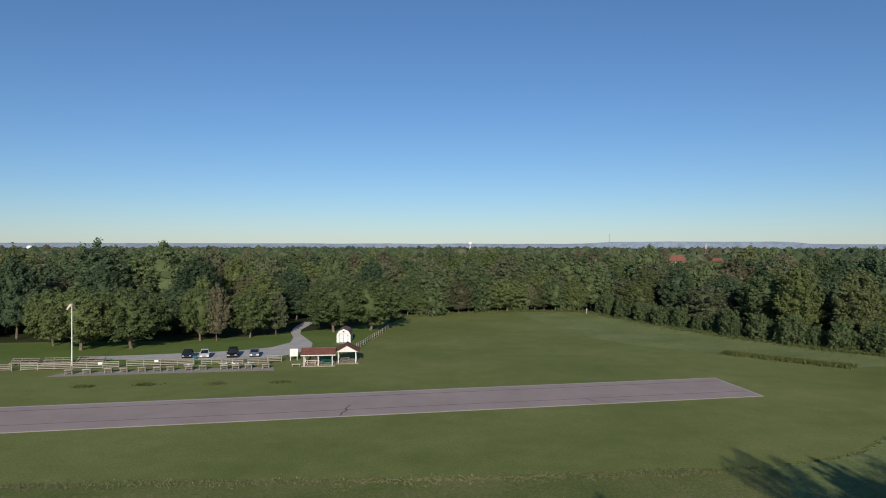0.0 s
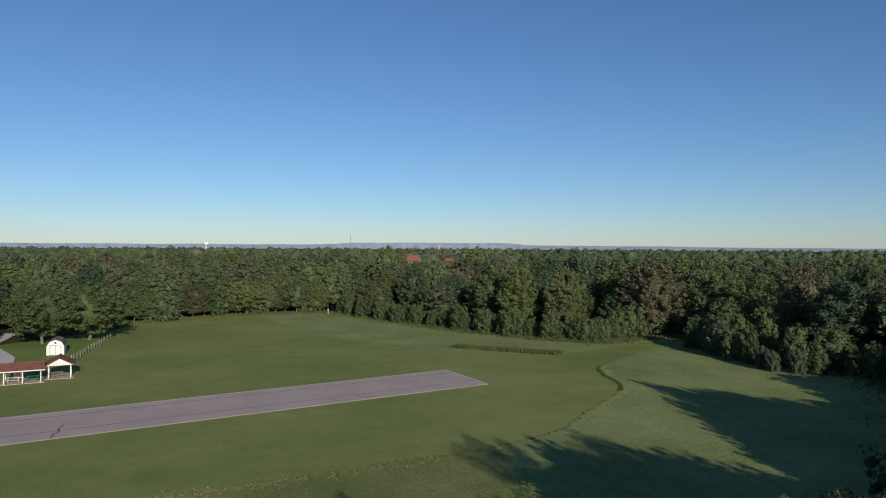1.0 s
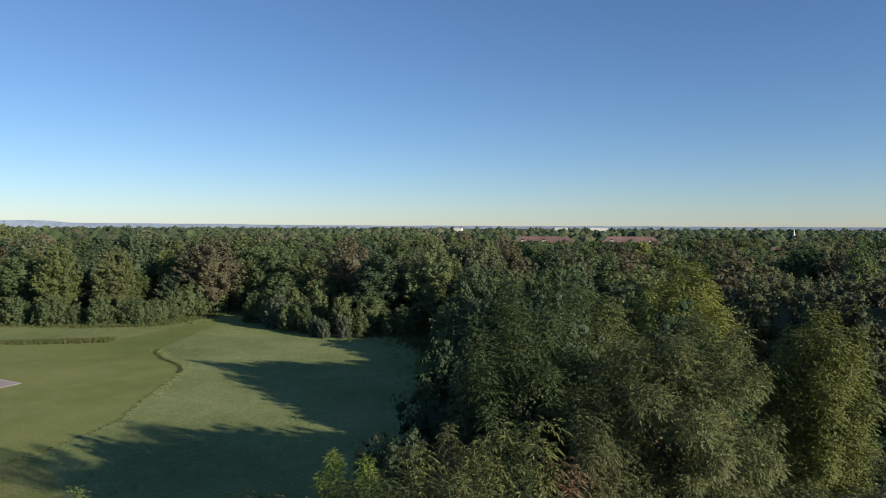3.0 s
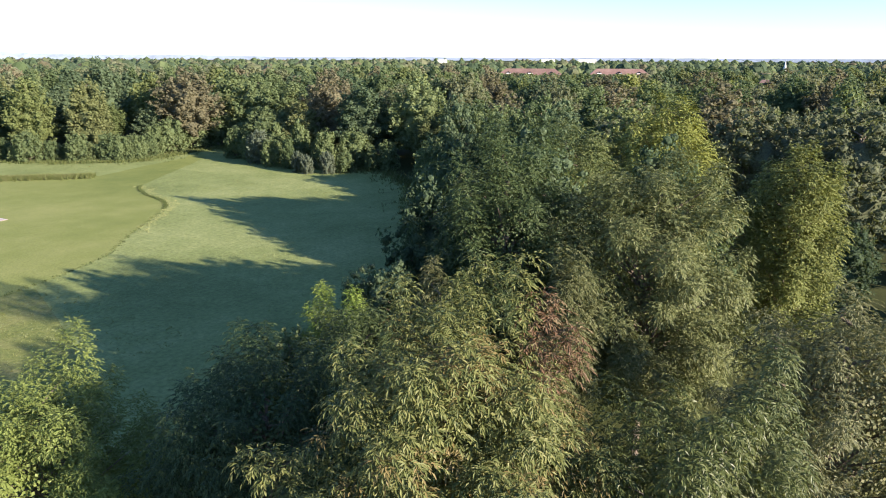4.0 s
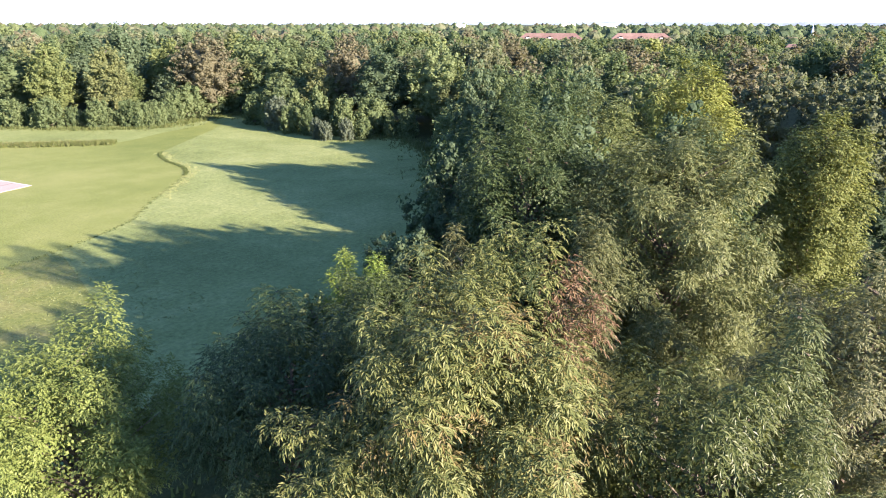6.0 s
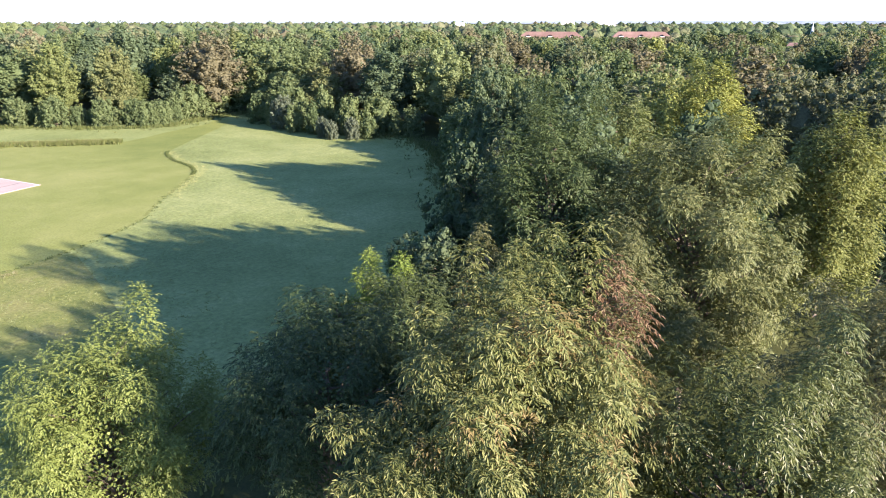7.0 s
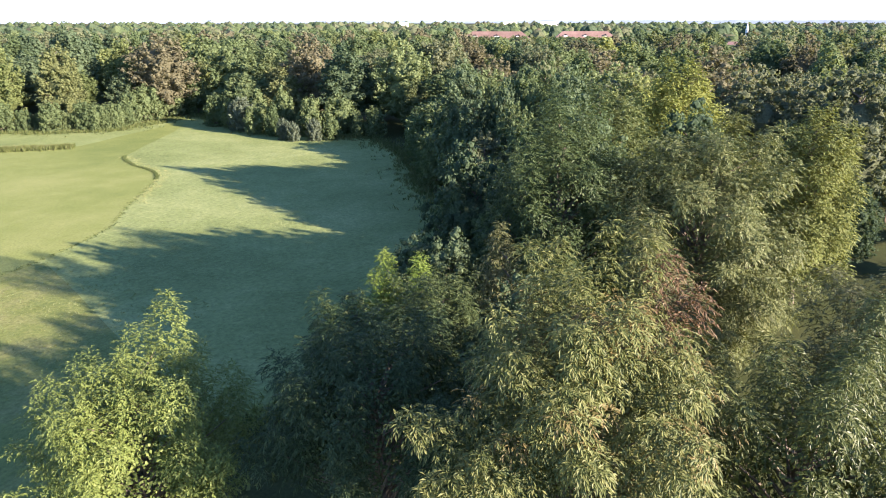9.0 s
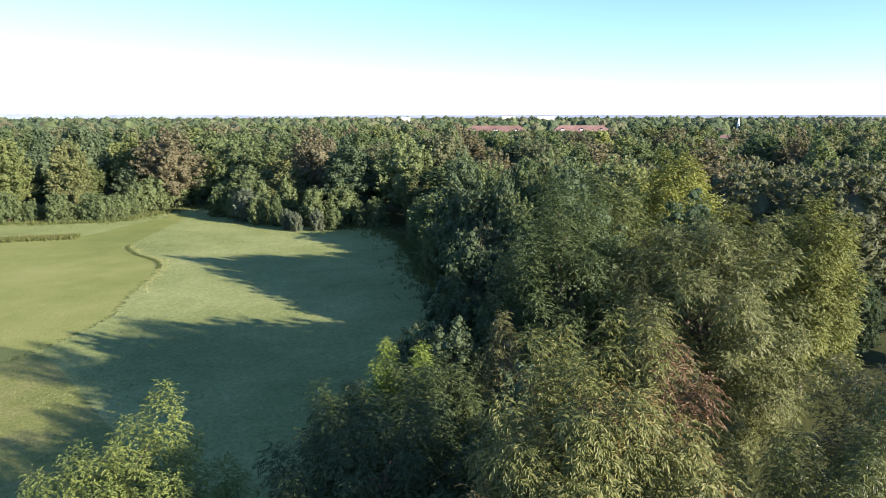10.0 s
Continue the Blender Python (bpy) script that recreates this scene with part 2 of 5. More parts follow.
BLADES = leafage("grass_blades", [(0.0, (0.16, 0.19, 0.08)), (0.5, (0.2, 0.23, 0.1)), (1.0, (0.26, 0.285, 0.14))])
DARKBLADES = leafage("dark_grass_blades", [(0.0, (0.06, 0.085, 0.025)), (0.5, (0.085, 0.115, 0.036)), (1.0, (0.13, 0.145, 0.055))])
WEEDBLADES = leafage("weed_blades", [(0.0, (0.13, 0.16, 0.05)), (0.5, (0.165, 0.19, 0.062)), (1.0, (0.2, 0.21, 0.08))])
DRYBLADES = leafage("dry_grass_blades", [(0.0, (0.13, 0.13, 0.055)), (0.5, (0.18, 0.178, 0.088)), (1.0, (0.24, 0.235, 0.13))])


# ---- building tools ----
def thing(name, label, category, place=(0, 0, 0), turn=0.0, group="", kind=""):
    ob = new(name)
    ob.matrix_basis = pose(*place, 0, 0, turn)
    return tagged(ob, label, category, group, kind)


def mesh_object(name, data, material, parent=None, label=""):
    ob = new(name, data)
    data.materials.append(material)
    ob.parent = parent
    if label:
        ob["label"] = label
    return ob


def part(name, bm, material, parent=None, label=""):
    me = bpy.data.meshes.new(name)
    bmesh.ops.recalc_face_normals(bm, faces=bm.faces)
    bm.to_mesh(me)
    bm.free()
    return mesh_object(name, me, material, parent, label)


def box(bm, centre, size, bevel=0.0, turn=None):
    m = Matrix.Translation(centre) @ (turn or Matrix()) @ Matrix.Diagonal((*size, 1))
    made = bmesh.ops.create_cube(bm, size=1, matrix=m)
    if bevel:
        edges = {e for v in made["verts"] for e in v.link_edges}
        bmesh.ops.bevel(bm, geom=list(edges), offset=bevel, segments=1, affect="EDGES", profile=0.5)
    return bm


def boxed(*boxes, bevel=0.0):
    bm = bmesh.new()
    for centre, size in boxes:
        box(bm, centre, size, bevel)
    return bm


def beam(bm, a, b, wide, deep):
    """A squared timber from a to b."""
    a, b = Vector(a), Vector(b)
    turn = (b - a).to_track_quat("X", "Z").to_matrix().to_4x4()
    return box(bm, (a + b) / 2, ((b - a).length, wide, deep), 0.0, turn)


def prism(bm, outline, axis_from, axis_to):
    """A profile of (y, z) drawn along x."""
    ends = [[bm.verts.new((x, y, z)) for y, z in outline] for x in (axis_from, axis_to)]
    bm.faces.new(ends[0])
    bm.faces.new(ends[1][::-1])
    for i in range(len(outline)):
        j = (i + 1) % len(outline)
        bm.faces.new((ends[0][i], ends[1][i], ends[1][j], ends[0][j]))
    return bm


def sheet(name, outline, height, material, label, category, thick=0.0):
    bm = bmesh.new()
    f = bm.faces.new([bm.verts.new((x, y, height)) for x, y in outline])
    if thick:
        r = bmesh.ops.extrude_face_region(bm, geom=[f])
        bmesh.ops.translate(bm, verts=[v for v in r["geom"] if isinstance(v, bmesh.types.BMVert)], vec=(0, 0, -thick))
    else:
        f.normal_update()
        if f.normal.z < 0:
            f.normal_flip()
    bmesh.ops.triangulate(bm, faces=bm.faces)
    return tagged(part(name, bm, material), label, category, kind="structure")


def smooth_line(points, steps=8):
    """A curve through the points (Catmull-Rom)."""
    p = [np.array(points[0], float)] + [np.array(q, float) for q in points] + [np.array(points[-1], float)]
    out = []
    for i in range(1, len(p) - 2):
        for k in range(steps):
            t = k / steps
            out.append(0.5 * (2 * p[i] + (p[i + 1] - p[i - 1]) * t + (2 * p[i - 1] - 5 * p[i] + 4 * p[i + 1] - p[i + 2]) * t * t + (3 * p[i] - p[i - 1] - 3 * p[i + 1] + p[i + 2]) * t**3))
    return out + [p[-2]]


def inside(outline, x, y):
    odd, n = False, len(outline)
    for i in range(n):
        (x0, y0), (x1, y1) = outline[i], outline[i - 1]
        if (y0 > y) != (y1 > y) and x < (x1 - x0) * (y - y0) / (y1 - y0) + x0:
            odd = not odd
    return odd


def edge_distance(outline, x, y):
    best = 1e9
    for i in range(len(outline)):
        (x0, y0), (x1, y1) = outline[i - 1], outline[i]
        dx, dy = x1 - x0, y1 - y0
        t = max(0, min(1, ((x - x0) * dx + (y - y0) * dy) / (dx * dx + dy * dy)))
        best = min(best, math.hypot(x - x0 - t * dx, y - y0 - t * dy))
    return best


def raw_mesh(name, verts, faces):
    me = bpy.data.meshes.new(name)
    me.from_pydata(verts, [], faces)
    me.update()
    return me


# ---- foliage ----
def unit(v):
    return v / np.maximum(np.linalg.norm(v, axis=-1, keepdims=True), 1e-9)


def ball(fine):
    bm = bmesh.new()
    bmesh.ops.create_icosphere(bm, subdivisions=fine, radius=1)
    bm.verts.index_update()
    v, f = np.array([v.co[:] for v in bm.verts]), np.array([[v.index for v in f.verts] for f in bm.faces])
    bm.free()
    return v, f


BALLS = {1: ball(1), 2: ball(2)}


def apart(points, rows):
    """How far each point lies from each clump's centre, in that clump's radii."""
    p, q = np.asarray(points, np.float32), np.asarray(rows[:, :3], np.float32)
    sq = (p * p).sum(1)[:, None] + (q * q).sum(1)[None] - 2 * (p @ q.T)
    return np.sqrt(np.maximum(sq, 0)) / np.asarray(rows[:, 3], np.float32)[None]


def scatter(rng, lobes, count, low, inner=0.8, outer=1.06):
    """Places on the outside of the clumps, and the ways out of them."""
    base, way, have = [], [], 0
    weight = lobes[:, 3] ** 2 / (lobes[:, 3] ** 2).sum()
    while have < count:
        k = rng.choice(len(lobes), count * 2, p=weight)
        d = unit(rng.normal(size=(count * 2, 3)))
        d = d[d[:, 2] > low]
        k = k[: len(d)]
        p = lobes[k, :3] + d * (lobes[k, 3] * rng.uniform(inner, outer, len(k)))[:, None]
        far = apart(p, lobes)
        far[np.arange(len(k)), k] = 9
        keep = far.min(1) > inner
        base.append(p[keep])
        way.append(d[keep])
        have += keep.sum()
    return np.concatenate(base)[:count], np.concatenate(way)[:count]


def blade(p, d, side, up, L, W, fold=0.35, sag=0.12):
    """Leaves from their base, way, side and upper face: two triangles each, folded along the rib."""
    v = np.stack([p, p + d * L * 0.45 - side * W + up * W * fold, p + d * L - (0, 0, sag) * L, p + d * L * 0.45 + side * W + up * W * fold], 1).reshape(-1, 3)
    i = np.arange(len(p))[:, None] * 4
    return v, np.concatenate([i + (0, 1, 2), i + (0, 2, 3)], 0)


def join(meshes):
    V, F, n = [], [], 0
    for v, f in meshes:
        V.append(v)
        F.append(f + n)
        n += len(v)
    return np.concatenate(V), np.concatenate(F)


def leaves(rng, lobes, shoots, per, size, low, core, fine):
    """Leaf clumps that lie along a far crown's surface, over rounded cores. Returns vertices and triangles."""
    base, way = scatter(rng, lobes, shoots, low)
    p, w = np.repeat(base, per, 0), np.repeat(way, per, 0)
    m = len(p)
    up = unit(w + rng.normal(size=(m, 3)) * 0.36 + (0, 0, 0.12))
    d = unit(np.cross(up, rng.normal(size=(m, 3))))
    p = p + np.cross(up, d) * (rng.normal(size=m) * size * 0.5)[:, None] - d * size * 0.5
    side = np.cross(d, up)
    cards = blade(p, d, side, np.cross(side, d), (size * rng.uniform(0.65, 1.35, m))[:, None], (size * 0.36 * rng.uniform(0.7, 1.3, m))[:, None], 0.12)
    V, F = BALLS[fine]
    cv = (lobes[:, None, :3] + V[None] * lobes[:, None, 3:] * core * (1 + 0.1 * rng.normal(size=(len(lobes), len(V), 1)))).reshape(-1, 3)
    return join([cards, (cv, (np.arange(len(lobes))[:, None, None] * len(V) + F[None]).reshape(-1, 3))])


def boughs_between(rows):
    """Boughs from a to b of that thickness, as clumps: centre, radius, way, and nought for 'not body'."""
    out = []
    for a, b, thick in rows:
        a, b = np.array(a, float), np.array(b, float)
        long = np.linalg.norm(b - a)
        n = max(3, int(long / (thick * 0.55)))
        for k in range(n + 1):
            q = k / n
            out.append((*(a + (b - a) * q), thick * (0.75 + 0.45 * q - 0.65 * q**3), *((b - a) / long), 0.0))
    return np.array(out)


def boughs_of(rng, centre, radii, count, long, thick, rise, taper=0.0, low=-0.5, body=0.6):
    """A crown of leafy boughs that reach outwards and upwards from a darker body."""
    centre, radii = np.array(centre, float), np.array(radii, float)
    rows = []
    for i in range(count):
        z = low + (1 - low) * ((i + rng.random()) / count)
        a = i * 2.39996 + rng.uniform(-0.4, 0.4)
        r = math.sqrt(max(0.0, 1 - z * z)) * (1 - taper * max(0.0, z + 0.4) / 1.4)
        d = np.array((r * math.cos(a), r * math.sin(a), z))
        tip = d * radii * rng.uniform(0.76, 1.1)
        way = unit(d * (1, 1, 0.7) + (0, 0, rise) + rng.normal(size=3) * 0.16)
        k = rng.uniform(0.7, 1.25)
        rows.append((centre + tip - way * long * k, centre + tip, thick * rng.uniform(0.75, 1.25)))
    lobes = [boughs_between(rows)]
    wide = min(radii[0], radii[1])
    for z in (-0.5, -0.1, 0.3) if radii[2] > wide * 1.3 else (-0.2, 0.15):
        lobes.append(np.array([(*(centre + (0, 0, radii[2] * z)), wide * body * (1 - 0.6 * taper * max(0, z + 0.4)), 0, 0, 1, 1.0)]))
    return np.concatenate(lobes)


def shoot_tips(rng, lobes, count, gap, low):
    """Places of leafy shoots on the boughs, no two nearer than a gap, and the ways they grow."""
    rows = lobes[lobes[:, 7] < 0.5]
    k = rng.choice(len(rows), count * 7, p=rows[:, 3] ** 2 / (rows[:, 3] ** 2).sum())
    d = unit(rng.normal(size=(len(k), 3)) + rows[k, 4:7] * 0.7 + (0, 0, 0.25))
    p = rows[k, :3] + d * (rows[k, 3] * rng.uniform(0.75, 1.05, len(k)))[:, None]
    far = apart(p, rows)
    good = np.flatnonzero((far.min(1) > 0.7) & (d[:, 2] > low - 0.3))
    cells, keep = {}, []
    for i in good:
        c = tuple((p[i] // gap).astype(int))
        near_by = [j for u in (-1, 0, 1) for w in (-1, 0, 1) for t in (-1, 0, 1) for j in cells.get((c[0] + u, c[1] + w, c[2] + t), ())]
        if all(((p[i] - p[j]) ** 2).sum() > gap * gap for j in near_by):
            cells.setdefault(c, []).append(i)
            keep.append(i)
            if len(keep) >= count:
                break
    return p[keep], unit(d[keep] * 0.6 + rows[k[keep], 4:7] * 0.4 + (0, 0, 0.55))


def noise_at(points, scale, seed):
    return np.array([noise.noise((p[0] * scale + seed, p[1] * scale, p[2] * scale)) for p in points])


def tufted(rng, base, axis, fronds, per, reach, length, width, droop):
    """Tufts of leaves: fronds spring from each shoot all round, arch over and hang; leaves stand along them."""
    n = len(base) * fronds
    b, a = np.repeat(base, fronds, 0), np.repeat(axis, fronds, 0)
    u = unit(np.cross(a, (0.31, 0.95, 0.11)))
    w = np.cross(a, u)
    turn = np.tile(np.arange(fronds) * 2.4, len(base)) + np.repeat(rng.uniform(0, 6.28, len(base)), fronds) + rng.uniform(-0.3, 0.3, n)
    rad = u * np.cos(turn)[:, None] + w * np.sin(turn)[:, None]
    size = np.repeat(rng.uniform(0.75, 1.25, len(base)), fronds)
    span = reach * size * rng.uniform(0.8, 1.2, n)
    step = np.tile(np.arange(fronds) / fronds, len(base))
    go = unit(rad + a * (0.15 + 0.75 * step)[:, None])
    start = b - a * (reach * (0.55 - 0.6 * step))[:, None]
    s = np.tile((np.arange(per) + 1.0) / per, n)
    st, g, sp, ax, rd = (np.repeat(v, per, 0) for v in (start, go, span, a, rad))
    p = st + g * (sp * s)[:, None]
    p[:, 2] -= droop * sp * s * s
    along = unit(g + np.stack([0 * s, 0 * s, -2 * droop * s], 1))
    up = unit(ax * 0.5 + rd * 0.25 + (0, 0, 0.6) + rng.normal(size=p.shape) * 0.16)
    lateral = unit(np.cross(along, up))
    flip = np.where(np.arange(len(p)) % 2 == 0, 1.0, -1.0)[:, None]
    d = unit(along * (0.55 + 0.5 * s)[:, None] + lateral * flip * (0.75 - 0.45 * s)[:, None] - np.array((0, 0, droop * 0.7)) * s[:, None] + rng.normal(size=p.shape) * 0.1)
    side = unit(np.cross(d, up))
    m = len(p)
    return blade(p, d, side, np.cross(side, d), (length * rng.uniform(0.75, 1.25, m))[:, None], (width * rng.uniform(0.8, 1.2, m))[:, None], 0.3)


def inner_leaves(rng, body, count, size=0.14):
    """Larger leaves on the body of the crown, in the shade of the boughs."""
    p, w = scatter(rng, body[:, :4], count, -0.9, 0.8, 1.0)
    up = unit(w + rng.normal(size=p.shape) * 0.3)
    d = unit(np.cross(up, rng.normal(size=p.shape)))
    k = size * rng.uniform(0.7, 1.3, count)[:, None]
    return blade(p - d * k * 0.5, d, np.cross(d, up), up, k, k * 0.4, 0.1)


def tube(path, radii, sides=6):
    """A tapered limb along a path."""
    verts, faces = [], []
    for i, (p, r) in enumerate(zip(path, radii)):
        a = Vector(path[min(i + 1, len(path) - 1)]) - Vector(path[max(i - 1, 0)])
        q = a.to_track_quat("Z", "Y")
        for k in range(sides):
            t = 2 * math.pi * k / sides
            verts.append(tuple(Vector(p) + q @ Vector((r * math.cos(t), r * math.sin(t), 0))))
        if i:
            for k in range(sides):
                j = (k + 1) % sides
                faces.append((i * sides - sides + k, i * sides - sides + j, i * sides + j, i * sides + k))
    return verts, faces


def trunk_mesh(rng, lobes, thick, fork, top):
    """The trunk with a limb to each clump."""
    verts, faces = [], []

    def grow(path, radii, sides):
        v, f = tube(path, radii, sides)
        faces.extend(tuple(i + len(verts) for i in q) for q in f)
        verts.extend(v)

    lean = rng.normal(size=2) * 0.25
    mid = (lean[0], lean[1], fork)
    grow([(0, 0, -0.2), (0, 0, 0.25), (lean[0] * 0.5, lean[1] * 0.5, fork * 0.5), mid, (lean[0] * 1.5, lean[1] * 1.5, (fork + top) / 2), (lean[0] * 2, lean[1] * 2, top)], [thick * 1.5, thick * 1.05, thick * 0.9, thick * 0.8, thick * 0.45, thick * 0.12], 8)
    for x, y, z, r in lobes[lobes[:, 3] > lobes[:, 3].max() * 0.33] * (0.74, 0.74, 0.93, 1):
        start = min(max(fork * 0.8, z - math.hypot(x, y) * 1.1), z - 0.3)
        a = (lean[0], lean[1], start)
        b = (x * 0.45 + rng.normal() * 0.2, y * 0.45 + rng.normal() * 0.2, start + (z - start) * 0.6)
        grow([a, b, (x, y, z)], [thick * 0.42, thick * 0.26, thick * 0.07], 4)
    return raw_mesh("trunk", verts, faces)


# ---- the ground ----
def ground():
    bm = bmesh.new()
    rings = [0, 40, 90, 160, 260, 420, 700, 1200, 2200, 4900]
    spokes = 48
    grid = [[bm.verts.new((0, 60, 0))]]
    for r in rings[1:]:
        grid.append([bm.verts.new((r * math.cos(2 * math.pi * k / spokes), 60 + r * math.sin(2 * math.pi * k / spokes), 0)) for k in range(spokes)])
    for i in range(1, len(grid)):
        for k in range(spokes):
            j = (k + 1) % spokes
            if i == 1:
                bm.faces.new((grid[0][0], grid[1][k], grid[1][j]))
            else:
                bm.faces.new((grid[i - 1][k], grid[i][k], grid[i][j], grid[i - 1][j]))
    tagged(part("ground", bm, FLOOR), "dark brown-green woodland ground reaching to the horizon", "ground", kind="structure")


ground()
FIELD = [(-170, 20), (-170, 150), (-100, 156), (-88, 158), (-60, 160), (-50, 166), (-40, 172), (-30, 184), (-14, 200), (-12, 214), (0, 224), (12, 231), (47, 232), (50, 222), (56, 203), (69, 169), (83, 145), (91, 138), (100, 140), (118, 143), (112, 130), (106, 110), (104, 102), (110, 85), (98, 70), (80, 56), (66, 42), (50, 33), (34, 29), (10, 33), (-10, 28), (-60, 20)]
ARC = smooth_line([(17, 68.3), (27, 69), (34.4, 70.5), (43.9, 74.6), (50, 80), (58, 86.5), (64.4, 92), (67.2, 97), (68.5, 102.5), (71.2, 108.5), (73, 110.8)])
VERGE = smooth_line([(-170, 62), (-60, 63.5), (-19, 65.7), (-1, 66.6), (17, 68.3)])
LINE_EAST = smooth_line([(100, 134), (88, 131), (74, 127), (66, 133), (56.5, 141.5), (48, 149), (38, 161), (31, 185), (25.5, 217), (24, 229)])
sheet("meadow", FIELD, 0.012, MEADOW, "rough green meadow with uneven long grass", "meadow")
mown = [tuple(p) for p in VERGE[:-1] + ARC] + [(82, 117), (96, 126), (108, 136), (104, 138)] + [tuple(p) for p in LINE_EAST] + [(12, 230), (0, 223), (-12, 213), (-14, 199), (-17, 150), (-27, 140), (-32, 130), (-80, 124), (-169, 122)]
sheet("mown_field", mown, 0.03, MOWN, "closely mown olive-green flying field", "lawn")
sheet("weedy_strip", [(-168, 22), (-60, 22), (-10, 29), (10, 34), (22, 38), (30, 60), (33, 69)] + [tuple(p) for p in reversed(VERGE + ARC[1:14])] + [(-168, 62)], 0.021, WEEDY, "brownish weedy grass along the mown field", "grass")
sheet("lawn", [(-169, 122.2), (-80, 124.2), (-32, 130.2), (-27, 140.2), (-17, 150.2), (-14.2, 199), (-30, 183), (-40, 171), (-50, 165.5), (-60, 159.5), (-88, 157.5), (-100, 155.5), (-169, 149)], 0.026, LAWN, "green lawn behind the fence", "lawn")

# runway
RUN_A, RUN_B, RUN_C, RUN_D = (-170.0, 56.4), (46.8, 102.5), (45.1, 116.8), (-170.0, 71.6)
sheet("runway", [RUN_A, RUN_B, RUN_C, RUN_D], 0.06, ASPHALT, "faded pinkish-grey asphalt model runway with dark seams", "runway", thick=0.05)
runway_way = (Vector(RUN_B) - Vector(RUN_A)).normalized()


def runway_strip(name, u0, v0, u1, v1, wide, material, label):
    """A thin strip on the runway from (u0, v0) to (u1, v1): metres back from its end and in from its near edge."""
    def at(u, v):
        t = v / 14.3
        end = Vector(RUN_B).lerp(Vector(RUN_C), t)
        return end - runway_way * u
    a, b = at(u0, v0), at(u1, v1)
    across = (b - a).normalized()
    across = Vector((-across.y, across.x)) * wide / 2
    return sheet(name, [tuple(a - across), tuple(b - across), tuple(b + across), tuple(a + across)], 0.066, material, label, "marking")


runway_strip("runway_edge_line", 0.2, 0.2, 220, 0.2, 0.14, LINE, "thin white line along the asphalt edge")
runway_strip("runway_edge_line", 0.2, 14.1, 220, 14.1, 0.14, LINE, "thin white line along the asphalt edge")
runway_strip("runway_end_line", 0.2, 0.3, 0.2, 14.0, 0.14, LINE, "thin white line across the runway end")
runway_strip("seam", 0.5, 3.7, 220, 3.7, 0.14, TAR, "dark tarred seam along the runway")
runway_strip("seam", 0.5, 11.6, 220, 11.6, 0.16, TAR, "dark tarred seam along the runway")
crack = [(61.2, 0.6), (61.0, 2.2), (60.4, 3.2), (60.6, 4.4), (60.0, 6.2)]
for p, q in zip(crack, crack[1:]):
    runway_strip("crack", *p, *q, 0.16, TAR, "dark crack across the runway")
for p, q in [((25.6, 1.0), (26.0, 2.3)), ((26.0, 2.3), (26.6, 3.6)), ((20.0, 1.2), (22.5, 2.4))]:
    runway_strip("crack", *p, *q, 0.12, TAR, "dark crack across the runway")

# gravel drive and parking strip, concrete pad
DRIVE = [(-69, 136.2), (-66, 134), (-50, 133.6), (-40, 134.5), (-33, 136.6), (-29.6, 142), (-28, 150), (-29, 157), (-31.8, 164.5), (-35, 173), (-36.5, 182), (-36, 200), (-39.5, 200), (-39.3, 187), (-38, 176), (-35.2, 166), (-34.2, 158), (-36.5, 150.5), (-42.5, 145.6), (-52, 142.2), (-60, 139.6), (-66.5, 138)]
sheet("gravel_drive", DRIVE, 0.045, GRAVEL, "pale grey gravel drive and parking strip", "drive")
sheet("concrete_pad", [(-65.5, 116.2), (-46.6, 119.8), (-29.4, 122.6), (-30.4, 126.4), (-47, 123.6), (-64.6, 120)], 0.05, CONCRETE, "dusty tan strip under the work tables", "paving")

# ---- trees near the camera, one by one ----
near = np.random.default_rng(11)


def near_tree(name, label, place, centre, radii, material, seed, boughs=40, long=2.0, thick=0.75, rise=0.5, taper=0.1, low=-0.45, tips=900, gap=0.42, spray=None, fill=2600, body=0.62, extra=None, browned=None, **more):
    """A tree whose boughs end in many leafy shoots, each a tuft of hanging leaves."""
    rng = np.random.default_rng(seed)
    lobes = boughs_of(near, centre, radii, boughs, long, thick, rise, taper, low, body)
    limbs = lobes[lobes[:, 7] < 0.5][2::4, :4]
    if extra is not None:
        lobes = np.concatenate([lobes, boughs_between(extra)])
    ob = thing(name, label, "tree", place)
    tall = limbs[:, 2].max() * 0.8
    mesh_object("trunk", trunk_mesh(rng, limbs, more.get("stem", 0.22), more.get("fork", 3.0), float(tall)), more.get("bark", BARK), ob)
    base, axis = shoot_tips(rng, lobes, tips, gap, -0.35)
    turned = np.zeros(len(base), bool)
    if browned:
        turned = noise_at(base, 0.55, seed) + rng.normal(size=len(base)) * 0.3 > browned[0]
        v, f = tufted(rng, base[turned], axis[turned], **spray)
        mesh_object("browned_leaves", raw_mesh("browned_leaves", v, f), browned[1], ob, browned[2])
    green = tufted(rng, base[~turned], axis[~turned], **spray)
    v, f = join([green, inner_leaves(rng, lobes[lobes[:, 7] > 0.5], fill)])
    mesh_object("crown", raw_mesh("crown", v, f), material, ob)
    return ob


HANGING = dict(fronds=9, per=6, reach=0.42, length=0.19, width=0.029, droop=0.36)
FEATHERY = dict(fronds=9, per=7, reach=0.44, length=0.175, width=0.028, droop=0.32)
MAPLE = dict(fronds=9, per=5, reach=0.36, length=0.15, width=0.034, droop=0.2)
BOUGHY = dict(fronds=8, per=6, reach=0.46, length=0.2, width=0.038, droop=0.16)
